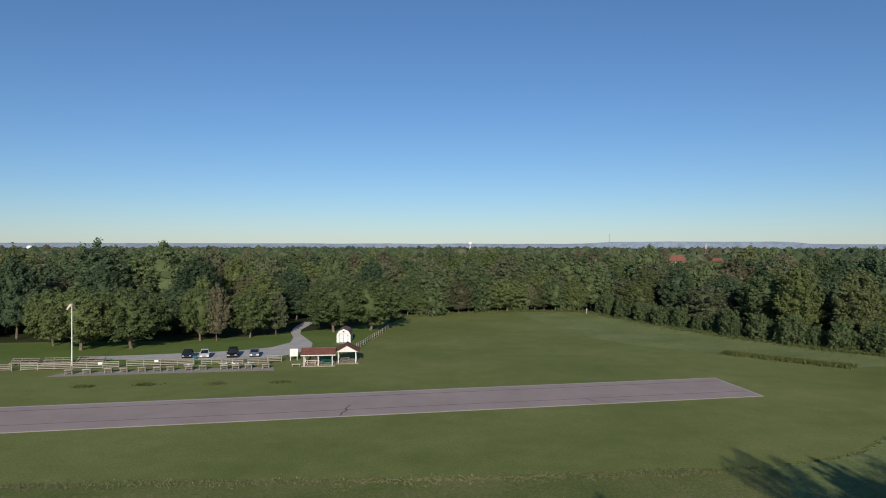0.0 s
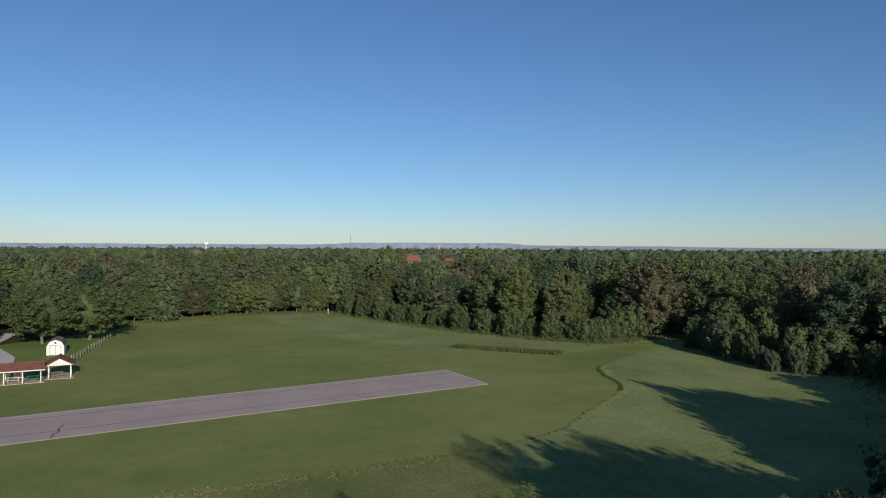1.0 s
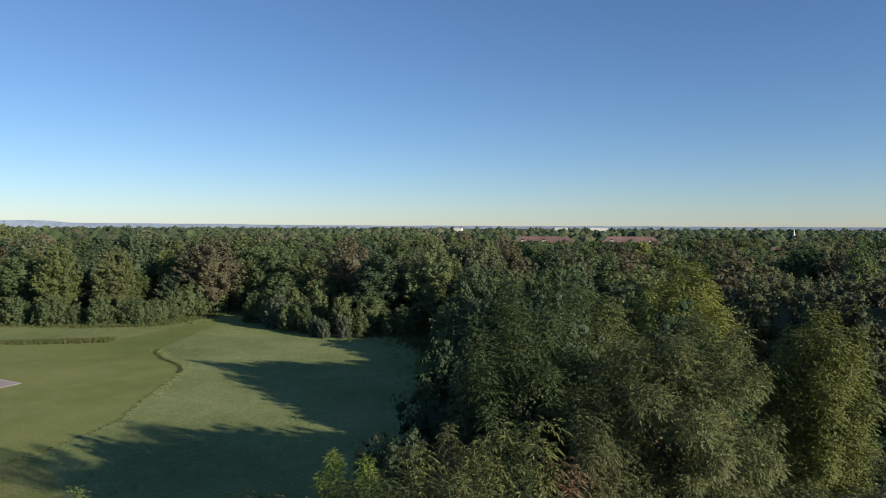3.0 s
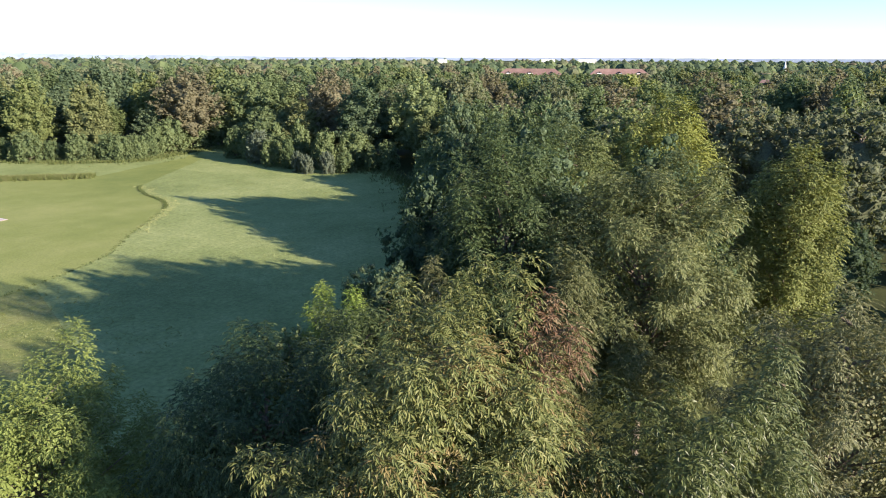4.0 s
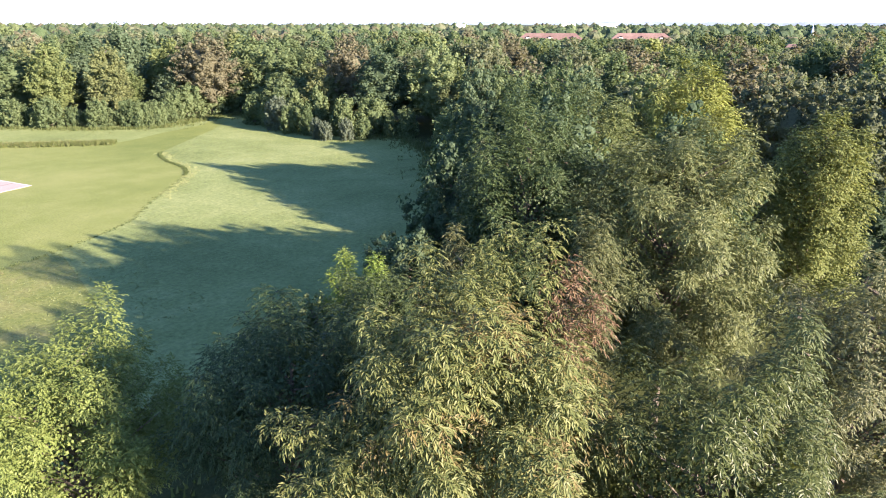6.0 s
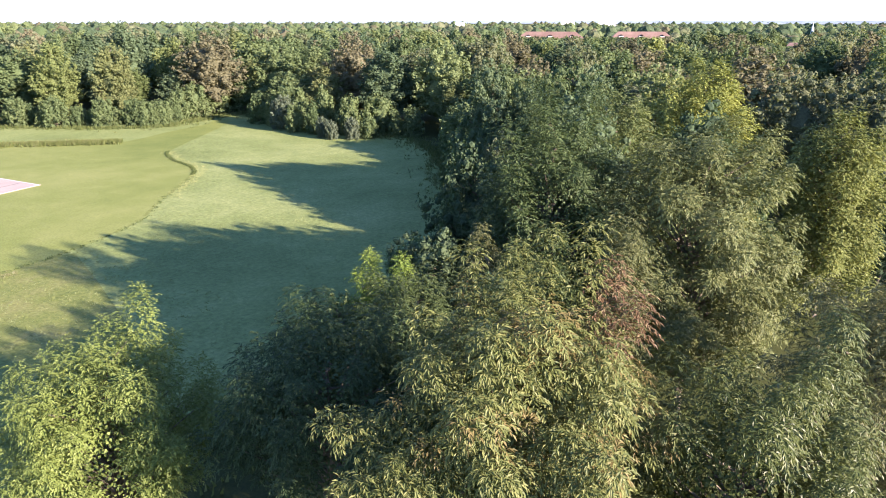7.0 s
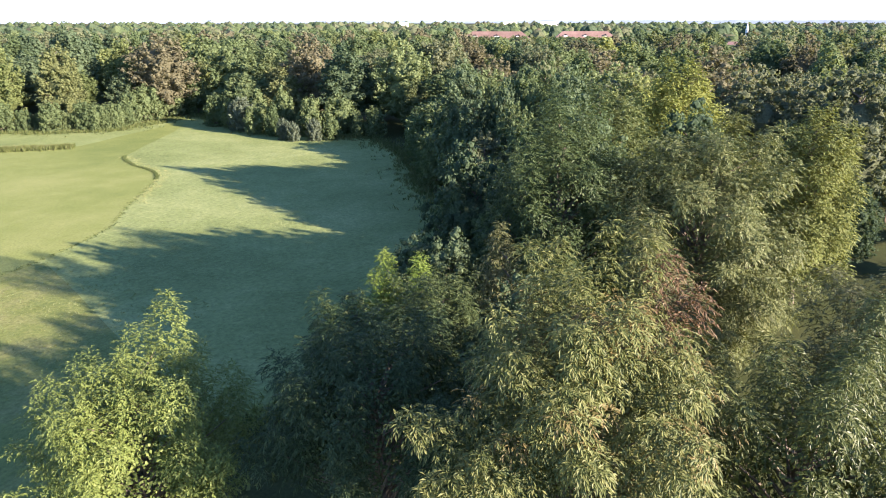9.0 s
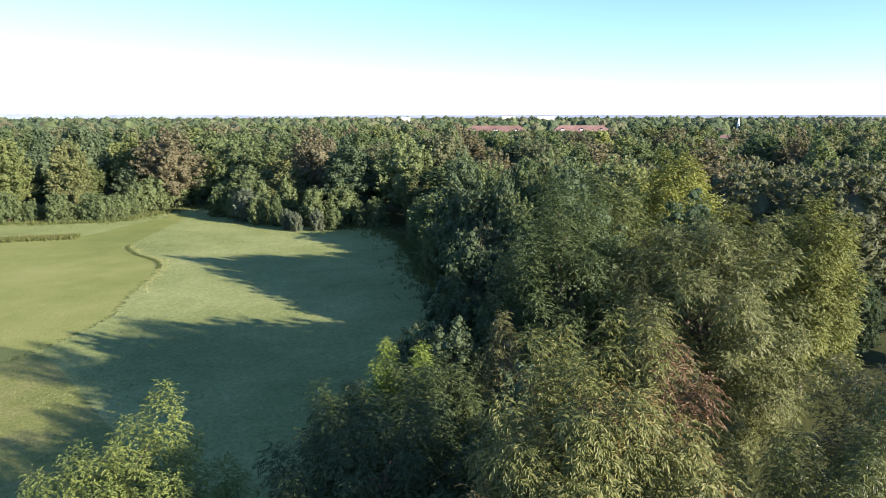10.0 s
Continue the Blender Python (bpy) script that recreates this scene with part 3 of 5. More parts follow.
# tan tree with long hanging leaves
tan_tree = near_tree("hickory_tree", "tall tree with drooping tan-green leaves turning brown", (15.2, 9.5, 0), (0, 0, 10.8), (4.0, 4.0, 4.4), LEAF_TAN, 21, 60, 2.0, 0.68, 0.5, 0.0, -0.4, 1800, 0.4, HANGING, 5000, 0.5,
                     [((-2.6, 1.6, 9.2), (-4.8, 2.6, 10.4), 0.75), ((-2.2, 2.6, 10.2), (-4.0, 4.0, 11.6), 0.7), ((1.2, 0.4, 13.0), (2.4, 0.5, 16.2), 0.55), ((1.6, -0.6, 13.0), (2.7, -0.6, 16.3), 0.55), ((0.2, 1.8, 12.6), (1.0, 2.6, 15.6), 0.5)], (0.55, LEAF_BROWNED, "leaves turning orange-brown"), stem=0.24, fork=4.0)
base, axis = shoot_tips(near, boughs_between([((2.6, -0.9, 13.0), (2.9, -1.2, 15.0), 0.7), ((2.2, -1.8, 12.6), (2.8, -2.2, 14.2), 0.6)]), 38, 0.3, -0.5)
v, f = tufted(near, base, axis, **HANGING)
mesh_object("withered_spray", raw_mesh("withered_spray", v, f), LEAF_RED, tan_tree, "withered red-brown leaves")
# dark leafy trees in the shade of the others
near_tree("walnut_tree", "dark green walnut tree with feathery leaves", (16.2, 18.3, 0), (0, 0, 7.4), (4.6, 4.8, 4.7), LEAF_DARK, 22, 42, 2.0, 0.66, 0.7, 0.0, -0.4, 1200, 0.46, FEATHERY, 6000, 0.66,
          [((2.0, 3.2, 8.0), (3.2, 5.0, 10.4), 0.7)])
near_tree("walnut_tree", "grey-green walnut tree with feathery leaves", (22.8, 19.2, 0), (0, 0, 7.0), (3.8, 3.6, 4.3), LEAF_ELM, 36, 32, 1.8, 0.64, 0.7, 0.0, -0.4, 850, 0.45, FEATHERY, 4000)
# light green tree standing alone in front of the field
near_tree("maple_tree", "light yellow-green maple tree at the field's edge", (11.9, 26.8, 0), (0, 0, 5.5), (4.5, 4.4, 5.0), LEAF_LIME, 23, 60, 2.2, 0.64, 0.7, 0.0, -0.5, 1700, 0.38, MAPLE, 6000, 0.64,
          [((1.4, -0.2, 7.6), (2.2, 0.2, 11.2), 0.95), ((0.8, 0.4, 7.4), (0.9, 0.8, 10.2), 0.8), ((-0.8, 0.4, 7.0), (-1.0, 0.4, 9.4), 0.8), ((-2.0, 0.0, 6.4), (-2.8, 0.2, 8.6), 0.7)], stem=0.2, fork=2.4)
# small bright saplings
for place, wide, seed in [((25.3, 23.9, 0), 1.1, 24), ((25.4, 21.9, 0), 0.8, 25)]:
    near_tree("sapling", "bright light-green young tree", place, (0, 0, 7.4), (wide, wide, 3.6), LEAF_BRIGHT, seed, 20, 1.3, 0.42, 1.4, 0.35, -0.5, 330, 0.3, dict(MAPLE, reach=0.36, droop=0.2), 500, 0.6, stem=0.1, fork=2.0)
# slim tan shoots in front of the large trees
for place, top, wide, material, seed in [((27.0, 18.2, 0), 13.5, 1.5, LEAF_OLIVE, 26), ((21.0, 13.0, 0), 15.2, 1.5, LEAF_TAN, 27), ((27.0, 11.0, 0), 15.0, 1.7, LEAF_OLIVE, 37), ((22.4, 2.4, 0), 14.0, 1.8, LEAF_PALE, 38)]:
    near_tree("young_hickory_tree", "slim young tree with tan-green hanging leaves", place, (0, 0, top - 5.2), (wide, wide, 4.8), material, seed, 22, 1.5, 0.45, 0.8, 0.45, -0.5, 380, 0.36, HANGING, 500, 0.55, stem=0.12)
# the large tree in the middle, two stems with joined crowns
near_tree("elm_tree", "large green tree with layered leafy boughs", (32.8, 17.2, 0), (0, 0, 10.2), (4.5, 4.5, 7.9), LEAF_ELM, 28, 60, 2.4, 0.78, 0.1, 0.1, -0.8, 2100, 0.48, BOUGHY, 8000, 0.62,
          [((-1.6, -0.4, 14.6), (-2.8, -0.5, 18.4), 0.8), ((-0.2, 0.6, 15.0), (-0.6, 0.8, 18.9), 0.9), ((1.4, -0.6, 14.6), (2.2, -0.8, 18.4), 0.9), ((-2.8, 0.6, 13.4), (-3.9, 0.8, 17.2), 0.8)], stem=0.32, fork=4.0)
near_tree("elm_tree", "large olive-green tree with fine hanging leaves", (34.6, 10.0, 0), (0, 0, 9.8), (5.0, 5.2, 7.9), LEAF_PALE, 29, 86, 2.4, 0.78, 0.15, 0.05, -0.8, 2400, 0.44, dict(HANGING, reach=0.46, length=0.21, width=0.037, droop=0.22), 9000, 0.6, stem=0.26, fork=4.0)
# glossy dark tree and grey-tan tree to the south
near_tree("walnut_tree", "dark glossy green walnut tree with feathery leaves", (18.2, 3.6, 0), (0, 0, 8.4), (4.6, 4.3, 4.3), LEAF_GREEN, 30, 42, 2.0, 0.66, 0.6, 0.0, -0.4, 1350, 0.44, dict(FEATHERY, droop=0.42), 6000, 0.66, [((1.6, 2.6, 9.4), (4.4, 4.0, 10.8), 0.8)])
near_tree("hickory_tree", "grey-tan leafy tree with hanging leaves", (28.6, 0.6, 0), (0, 0, 8.6), (4.4, 4.4, 5.2), LEAF_GREY, 31, 44, 2.2, 0.66, 0.6, 0.1, -0.5, 1300, 0.45, HANGING, 5000)
# yellowing maples and a light green elm farther off
near_tree("maple_tree", "tall narrow maple tree turning yellow", (57.5, 6.2, 0), (0, 0, 8.4), (4.4, 4.4, 8.0), LEAF_YELLOW, 32, 54, 2.8, 0.9, 1.0, 0.4, -0.7, 1400, 0.46, dict(MAPLE, per=4, length=0.24, width=0.07, reach=0.5), 5000, 0.64, stem=0.24)
near_tree("maple_tree", "large light yellow-green maple tree", (70.5, 19.8, 0), (0, 0, 9.4), (5.6, 5.8, 8.8), LEAF_LIME, 33, 62, 3.2, 1.1, 1.0, 0.3, -0.6, 1600, 0.54, dict(MAPLE, per=4, length=0.28, width=0.085, reach=0.56), 3400, 0.6, stem=0.26)
near_tree("elm_tree", "large light green tree behind the olive one", (44.5, 18.6, 0), (0, 0, 9.6), (4.8, 4.8, 8.4), LEAF_FRESH, 34, 60, 2.6, 0.9, 0.7, 0.2, -0.6, 1500, 0.5, dict(BOUGHY, per=5, length=0.24, width=0.05), 3000, 0.6, stem=0.26)

EXPLICIT = [(14.6, 9.6), (16.2, 18.3), (11.2, 27.0), (25.3, 23.9), (27.6, 17.2), (21, 13), (32.5, 17.8), (34.6, 10.0), (17.8, 4.0), (28.6, 0.6), (44.5, 18.6), (22.6, 18.6), (39.3, 18.8), (50, 14), (54, 12), (63, 27), (69.5, 30.5), (74.5, 36), (71.5, 44.5), (76.5, 46), (56.5, 5.8), (66.5, 18.4)]

# ---- woods: kinds of trees, each built once and then copied ----
KINDS = {}
made_kinds = {}


def wood_crown(rng, lobes, count, size, near_by, soft=0.55):
    """The crown of a tree of the wood: many small leaf clumps that lie along its boughs, round a dark body."""
    rows = lobes[lobes[:, 7] < 0.5]
    p, w = scatter(rng, rows[:, :4], count, -0.75, 0.72, 1.12)
    up = unit(w + rng.normal(size=p.shape) * soft + (0, 0, 0.25))
    d = unit(np.cross(up, rng.normal(size=p.shape)) - np.array((0, 0, 0.25)))
    side = unit(np.cross(d, up))
    k = size * rng.uniform(0.6, 1.4, count)[:, None]
    p = p - d * k * 0.5
    if near_by:
        made = [blade(p, d, side, up, k, k * 0.3, 0.15)]
    else:
        v = np.stack([p - side * k * 0.36, p + side * k * 0.36, p + d * k], 1).reshape(-1, 3)
        made = [(v, np.arange(count * 3).reshape(-1, 3))]
    V, F = BALLS[2]
    big = lobes[lobes[:, 7] > 0.5]
    v = (big[:, None, :3] + V[None] * big[:, None, 3:4] * (0.74 if near_by else 0.9) * (1 + 0.05 * rng.normal(size=(len(big), len(V), 1)))).reshape(-1, 3)
    made.append((v, (np.arange(len(big))[:, None, None] * len(V) + F[None]).reshape(-1, 3)))
    rows = rows[1::3]
    v = (rows[:, None, :3] + BALLS[1][0][None] * rows[:, None, 3:4] * 0.7 * (1 + 0.1 * rng.normal(size=(len(rows), len(BALLS[1][0]), 1)))).reshape(-1, 3)
    made.append((v, (np.arange(len(rows))[:, None, None] * len(BALLS[1][0]) + BALLS[1][1][None]).reshape(-1, 3)))
    return join(made)


def kind(key, name, label, centre, radii, material, seed, boughs=96, long=3.2, thick=0.78, rise=0.55, taper=0.08, count=7000, size=0.38, stem=0.2, fork=3.0, low=-0.7, group="trees of the wood"):
    rng = np.random.default_rng(seed)
    KINDS[key] = (name, label, boughs_of(rng, centre, radii, boughs, long, thick, rise, taper, low, 0.6), count, size, material, seed, stem, fork, group, False)
    KINDS["near_" + key] = (name, label, boughs_of(rng, centre, radii, int(boughs * 1.15), long, thick * 0.85, rise, taper, low, 0.58), int(count * 1.4), size * 0.7, material, seed + 100, stem, fork, group, True)


def plant(key, x, y, height, turn, wide=1.0):
    """A tree of that kind, of unit height 16 m, scaled."""
    k = height / 16.0
    m = Matrix.LocRotScale((x, y, 0), Euler((0, 0, radians(turn))), (k * wide, k * wide, k))
    if key in made_kinds:
        o = made_kinds[key]
        return copy_thing(o, m @ Matrix.Diagonal((1 / o.scale[0], 1 / o.scale[1], 1 / o.scale[2], 1)))
    name, label, lobes, count, size, material, seed, stem, fork, group, near_by = KINDS[key]
    rng = np.random.default_rng(seed)
    ob = thing(name, label, "bush" if "bush" in name else "tree", (0, 0, 0), 0, group)
    mesh_object("trunk", trunk_mesh(rng, lobes[lobes[:, 7] < 0.5][1::5, :4], stem, fork, 13.0), BARK, ob)
    mesh_object("crown", raw_mesh("crown", *wood_crown(rng, lobes, count, size, near_by)), material, ob)
    ob.matrix_basis = m
    made_kinds[key] = ob
    return ob


mid = np.random.default_rng(5)
kind("round", "oak_tree", "full round green tree of the wood", (0, 0, 8.4), (5.2, 5.2, 7.4), CLUMP["green"], 41)
kind("oval", "ash_tree", "tall dark green tree of the wood", (0, 0, 8.4), (4.6, 4.7, 7.4), CLUMP["dark"], 42, taper=0.25)
kind("olive", "elm_tree", "broad olive-green tree of the wood", (0, 0, 8.4), (5.4, 5.1, 7.4), CLUMP["olive"], 43, rise=0.4)
kind("point", "poplar_tree", "narrow pointed green tree of the wood", (0, 0, 8.2), (3.9, 3.9, 7.6), CLUMP["green"], 44, rise=1.0, taper=0.5, thick=0.72)
kind("yellow", "maple_tree", "yellow-green tree of the wood", (0, 0, 8.4), (4.7, 4.7, 7.4), CLUMP["yellow"], 45, rise=0.8, taper=0.25, thick=0.72)
kind("brown", "oak_tree", "tree of the wood with browning leaves", (0, 0, 8.4), (5.4, 5.3, 7.4), CLUMP["rust"], 46, rise=0.7)
kind("light", "maple_tree", "light green tree of the wood", (0, 0, 8.4), (4.8, 4.6, 7.4), CLUMP["lime"], 47, rise=0.8, taper=0.25, thick=0.72)
kind("low", "linden_tree", "low spreading green tree with a short trunk", (0, 0, 8.8), (8.0, 7.6, 6.8), CLUMP["linden"], 48, 110, 3.2, 1.1, 0.3, 0.0, 9000, 0.44, 0.34, 2.4, -0.9, "trees along the drive")
kind("bush", "bush", "dense green bush at the wood's edge", (0, 0, 7.4), (6.8, 6.8, 8.2), CLUMP["green"], 49, 40, 3.4, 1.7, 1.2, 0.25, 2600, 0.9, 0.3, 1.5, -0.8, "bushes at the wood's edge")
kind("cone", "juniper_bush", "upright conical bush at the wood's edge", (0, 0, 7.4), (5.4, 5.4, 8.4), CLUMP["green"], 50, 40, 3.4, 1.4, 1.6, 0.5, 2600, 0.9, 0.3, 1.5, -0.8, "bushes at the wood's edge")
kind("silver", "willow_bush", "pale grey-green bush at the wood's edge", (0, 0, 7.4), (6.4, 6.4, 8.2), CLUMP["silver"], 51, 40, 3.4, 1.4, 1.2, 0.25, 2600, 0.9, 0.3, 1.5, -0.8, "bushes at the wood's edge")

# trees along the drive
for key, x, y, h, turn, wide in [("low", -75, 146, 13.2, 0, 1.3), ("low", -65.5, 148, 12.8, 70, 1.3), ("low", -84, 152, 12.5, 130, 1.0), ("low", -55.5, 161, 12.4, 10, 0.9), ("brown", -51.5, 160.4, 12.6, 30, 0.8), ("low", -45.4, 166, 11.8, 200, 1.05), ("olive", -40.5, 171, 10.5, 50, 0.9),
                                 ("low", -27.5, 177, 12.8, 20, 1.35), ("low", -18.5, 181, 13.2, 250, 1.35), ("olive", -33, 188, 11, 90, 1.0), ("light", -58, 170, 14, 15, 1.0), ("oval", -98, 162, 20, 40, 1.1), ("round", -108, 158, 19.5, 80, 1.2), ("oval", -90, 184, 23, 10, 1.5), ("round", -74, 190, 22.6, 100, 1.5), ("oval", -63, 180, 19, 150, 1.3), ("round", -36, 236, 20.5, 60, 0.9)]:
    plant(key, x, y, h, turn, wide)
    EXPLICIT.append((x, y))

# the wood's edge: bushes
for i in range(19):
    t = i / 18
    x, y = -11 + 58 * t, 217 + 18 * math.sin(math.pi * min(1, t * 1.3) / 2) + mid.uniform(-1.5, 3)
    key = ["round", "low", "bush", "olive", "low", "brown", "round", "bush", "light"][i % 9]
    plant(key, x, y, mid.uniform(6, 13.5), mid.uniform(0, 360), mid.uniform(1.1, 1.5) if key != "bush" else 1.1)
EDGE = smooth_line([(51, 224), (58, 203), (71, 170), (85, 147), (92, 140)], 12)
for i, (x, y) in enumerate(EDGE):
    plant(["cone", "bush", "cone", "bush"][int(mid.integers(4))], x + mid.uniform(-1, 2), y + mid.uniform(-1, 2), mid.uniform(3.0, 7.0), mid.uniform(0, 360), mid.uniform(0.9, 1.3))
for i, (x, y, h) in enumerate([(107, 125, 7), (105.5, 120, 6), (104, 114.5, 7.5), (103, 109, 6), (102, 104, 6.5), (100.5, 99.5, 4.4), (99.8, 96.6, 4.0), (102, 93.5, 4.6), (105, 91.5, 4.2), (109, 88.5, 5.0), (112, 86, 6), (108.5, 116, 9), (107, 106, 9), (106, 98, 8), (111, 94, 8)]):
    plant(["bush", "cone", "silver", "bush", "cone", "silver", "silver", "silver", "bush", "cone", "bush", "bush", "cone", "bush", "bush"][i], x + mid.uniform(-0.6, 0.6), y, h, mid.uniform(0, 360), mid.uniform(0.8, 1.1))

for x, y, h in [(100, 145, 7), (106, 147, 8), (113, 148, 8), (120, 146, 9), (123, 140, 8), (118, 134, 7), (114, 127, 6), (97, 143, 5)]:
    plant("bush", x, y, h, mid.uniform(0, 360), mid.uniform(1.0, 1.3))

# the wood itself
NAMES = ["round", "oval", "olive", "point", "yellow", "brown", "light"]
SHARE = [0.25, 0.2, 0.2, 0.1, 0.07, 0.09, 0.09]
# how far north the shade of the wood reaches over the field
SHADE = [(20, 56), (28, 72), (36, 75), (41, 72), (46, 69), (53, 60), (56.5, 53), (58, 61), (61, 69), (66, 84), (71, 98), (75, 93), (79, 87), (85, 76), (89, 73), (94, 88), (99, 92), (112, 96)]
# low gaps in the wood, through which far houses show: bearing from and to, distance, height
GAPS = [(17.0, 22.2, 450, 12.5), (60.2, 73.2, 600, 9.3), (80.8, 82.6, 700, 14.0), (79.5, 81.5, 400, 10.0)]


def tall_at(x, y, h):
    far, bearing = math.hypot(x, y), math.degrees(math.atan2(x, y))
    for b0, b1, dist, z in GAPS:
        if b0 < bearing < b1 and 120 < far < dist + 30:
            h = min(h, 22.2 - (22.2 - z) * far / dist)
    return h


for key, x, y, h, turn, wide in [("brown", 113, 149, 18.8, 0, 1.35), ("brown", 124, 112, 18.6, 70, 1.2), ("olive", 149, 92, 18.8, 30, 1.2), ("yellow", 93, 158, 17.2, 20, 1.1), ("oval", 108, 176, 21.2, 0, 1.15), ("light", 84, 166, 17.0, 50, 1.15), ("yellow", 116, 79, 10.6, 0, 1.3), ("round", 126, 138, 17.5, 10, 1.25), ("oval", 139, 122, 18.0, 90, 1.2)]:
    plant(key, x, y, h, turn, wide)
    EXPLICIT.append((x, y))
rest, count = [], 0
# trees added to close gaps in the field's shade, several hidden behind others
for key, x, y, h, turn, wide in [("oval", 39.3, 18.8, 17.6, 20, 0.95), ("oval", 50, 14, 16.6, 90, 1.0), ("round", 54, 13, 14.6, 0, 0.9), ("oval", 47, 24, 13.6, 30, 1.0), ("round", 63, 27, 13.4, 160, 0.95), ("oval", 69.5, 30.5, 17.4, 60, 0.9), ("round", 75, 35, 18.2, 10, 0.9), ("oval", 30.5, 25.2, 10.2, 75, 1.0), ("oval", 37.5, 25.6, 14.4, 15, 0.95), ("round", 42.5, 27.0, 12.6, 50, 1.0), ("oval", 47.5, 29.5, 11.0, 80, 1.0), ("round", 36, 21.5, 12, 10, 0.9), ("round", 24.5, 25.2, 8.6, 40, 1.15), ("oval", 29, 22, 11.2, 120, 1.0), ("oval", 24.5, 15.6, 11.2, 0, 1.0), ("round", 20, 14.6, 10.4, 0, 1.0)]:
    plant("near_" + key, x, y, h, turn, wide)
EDGE_SOUTH = [(50, 33), (66, 42), (80, 56), (98, 70), (110, 85)]
for back, first in ((6.0, 59), (12.5, 57)):
    for i in range(11):
        x = first + 4.6 * i + mid.uniform(-0.8, 0.8)
        y = np.interp(x, *zip(*EDGE_SOUTH)) - back + mid.uniform(-1, 1)
        h = min((np.interp(x, *zip(*SHADE)) - y) / 3.0 - 0.3, 16)
        if h > 3:
            plant("near_" + ("oval", "round", "bush")[int(mid.integers(3)) if h < 9 else i % 2], x, y, h, mid.uniform(0, 360), min(1.25, 9.5 / h))
plant("near_oval", 71.5, 44.5, 17.6, 20, 0.85)
plant("near_round", 76.5, 46, 14.5, 70, 0.9)
plant("near_olive", 62, 36.4, 11.2, 15, 1.1)
plant("near_oval", 66.8, 40.2, 14.6, 140, 0.9)
plant("near_light", 58, 33.4, 9.4, 200, 1.1)
for x, y, h in [(36, 27.5, 5.5), (41, 28.5, 6), (46, 30, 5), (50.5, 31, 6.5), (54.5, 33.5, 5.5), (70, 43.5, 5), (81, 54, 6), (86, 57.5, 7), (91, 62, 6.5), (97, 67, 6)]:
    plant("near_bush", x, y, h, mid.uniform(0, 360), mid.uniform(0.9, 1.2))
for gx in range(-27, 36):
    for gy in range(-10, 38):
        x, y = gx * 13.4 + (gy % 2) * 6.7 + mid.uniform(-4, 4), gy * 12.6 + mid.uniform(-4, 4)
        far = math.hypot(x, y)
        bearing = math.degrees(math.atan2(x, y))
        if far > 440 or not -42 < bearing < 102 or (far < 66 and bearing < 42) or far < 30 or (far < 55 and bearing > 70) or (y < -6 and x < 60) or inside(FIELD, x, y):
            continue
        if any(math.hypot(x - a, y - b) < (9 if math.hypot(a, b) < 75 else 7) for a, b in EXPLICIT) or (-41 < x < -34 and 140 < y < 215):
            continue
        edge = edge_distance(FIELD, x, y)
        if edge < 3.5:
            continue
        key = NAMES[int(mid.choice(7, p=SHARE))]
        h = tall_at(x, y, (14.2 + 2.0 * min(1, edge / 40)) * mid.uniform(0.7, 1.2) + (3.5 if mid.random() < 0.06 else 0))
        if 18 < x < 112 and y < 100:
            h = min(h, (np.interp(x, *zip(*SHADE)) - y) / 3.0 + 0.6)
        if 48 < x < 64 and y < 2 or 64 <= x < 80 and y < 14:
            h = min(h, 8.5)
        if bearing > 25:
            h = min(h, 18.0)
        if h < 4:
            continue
        if far < 105 and key == "brown":
            key = "olive"
        wide = mid.uniform(1.2, 1.7) * min(1.25, 15 / h)
        if far < 105:
            plant("near_" + key, x, y, h, mid.uniform(0, 360), min(wide, 1.2))
            count += 1
        elif edge < 24 and far < 250:
            plant(key, x, y, h, mid.uniform(0, 360), wide)
            count += 1
        else:
            rest.append((key, x, y, h, wide))


def woods(name, label, spots, cards, size, seed, spread=6.0, core=0.8, most=3, fine=1, shares=(0.4, 0.28, 0.24, 0.08)):
    """Crowns of far trees, some clumps each, joined by colour."""
    rng = np.random.default_rng(seed)
    tone = rng.choice(4, len(spots), p=shares)
    for t in range(4):
        V, F, n = [], [], 0
        for (x, y, h), own in zip(spots, tone):
            if own != t:
                continue
            k = most
            wide = spread * rng.uniform(0.75, 1.25)
            a = rng.uniform(0, 6.28) + np.arange(k) * 6.28 / k + rng.uniform(-0.4, 0.4, k)
            r = wide * rng.uniform(0.38, 0.52, k)
            rows = [np.array([(x, y, h - wide * 0.66, wide * 0.66)])]
            for deep, out in ((0.95, 1.0),):
                rows.append(np.stack([x + out * r * np.cos(a + deep), y + out * r * np.sin(a + deep), h - wide * deep * rng.uniform(0.85, 1.15, k), wide * rng.uniform(0.42, 0.54, k)], 1))
            lob = np.concatenate(rows)
            v, f = leaves(rng, lob, cards, 2, size, -0.2, core, fine)
            V.append(v)
            F.append(f + n)
            n += len(v)
        ob = mesh_object(name, raw_mesh(name, np.concatenate(V), np.concatenate(F)), WOODS[t])
        tagged(ob, ("fresh green ", "dark green ", "olive-green ", "brown-tinged ")[t] + label, "woods", kind="stuff")


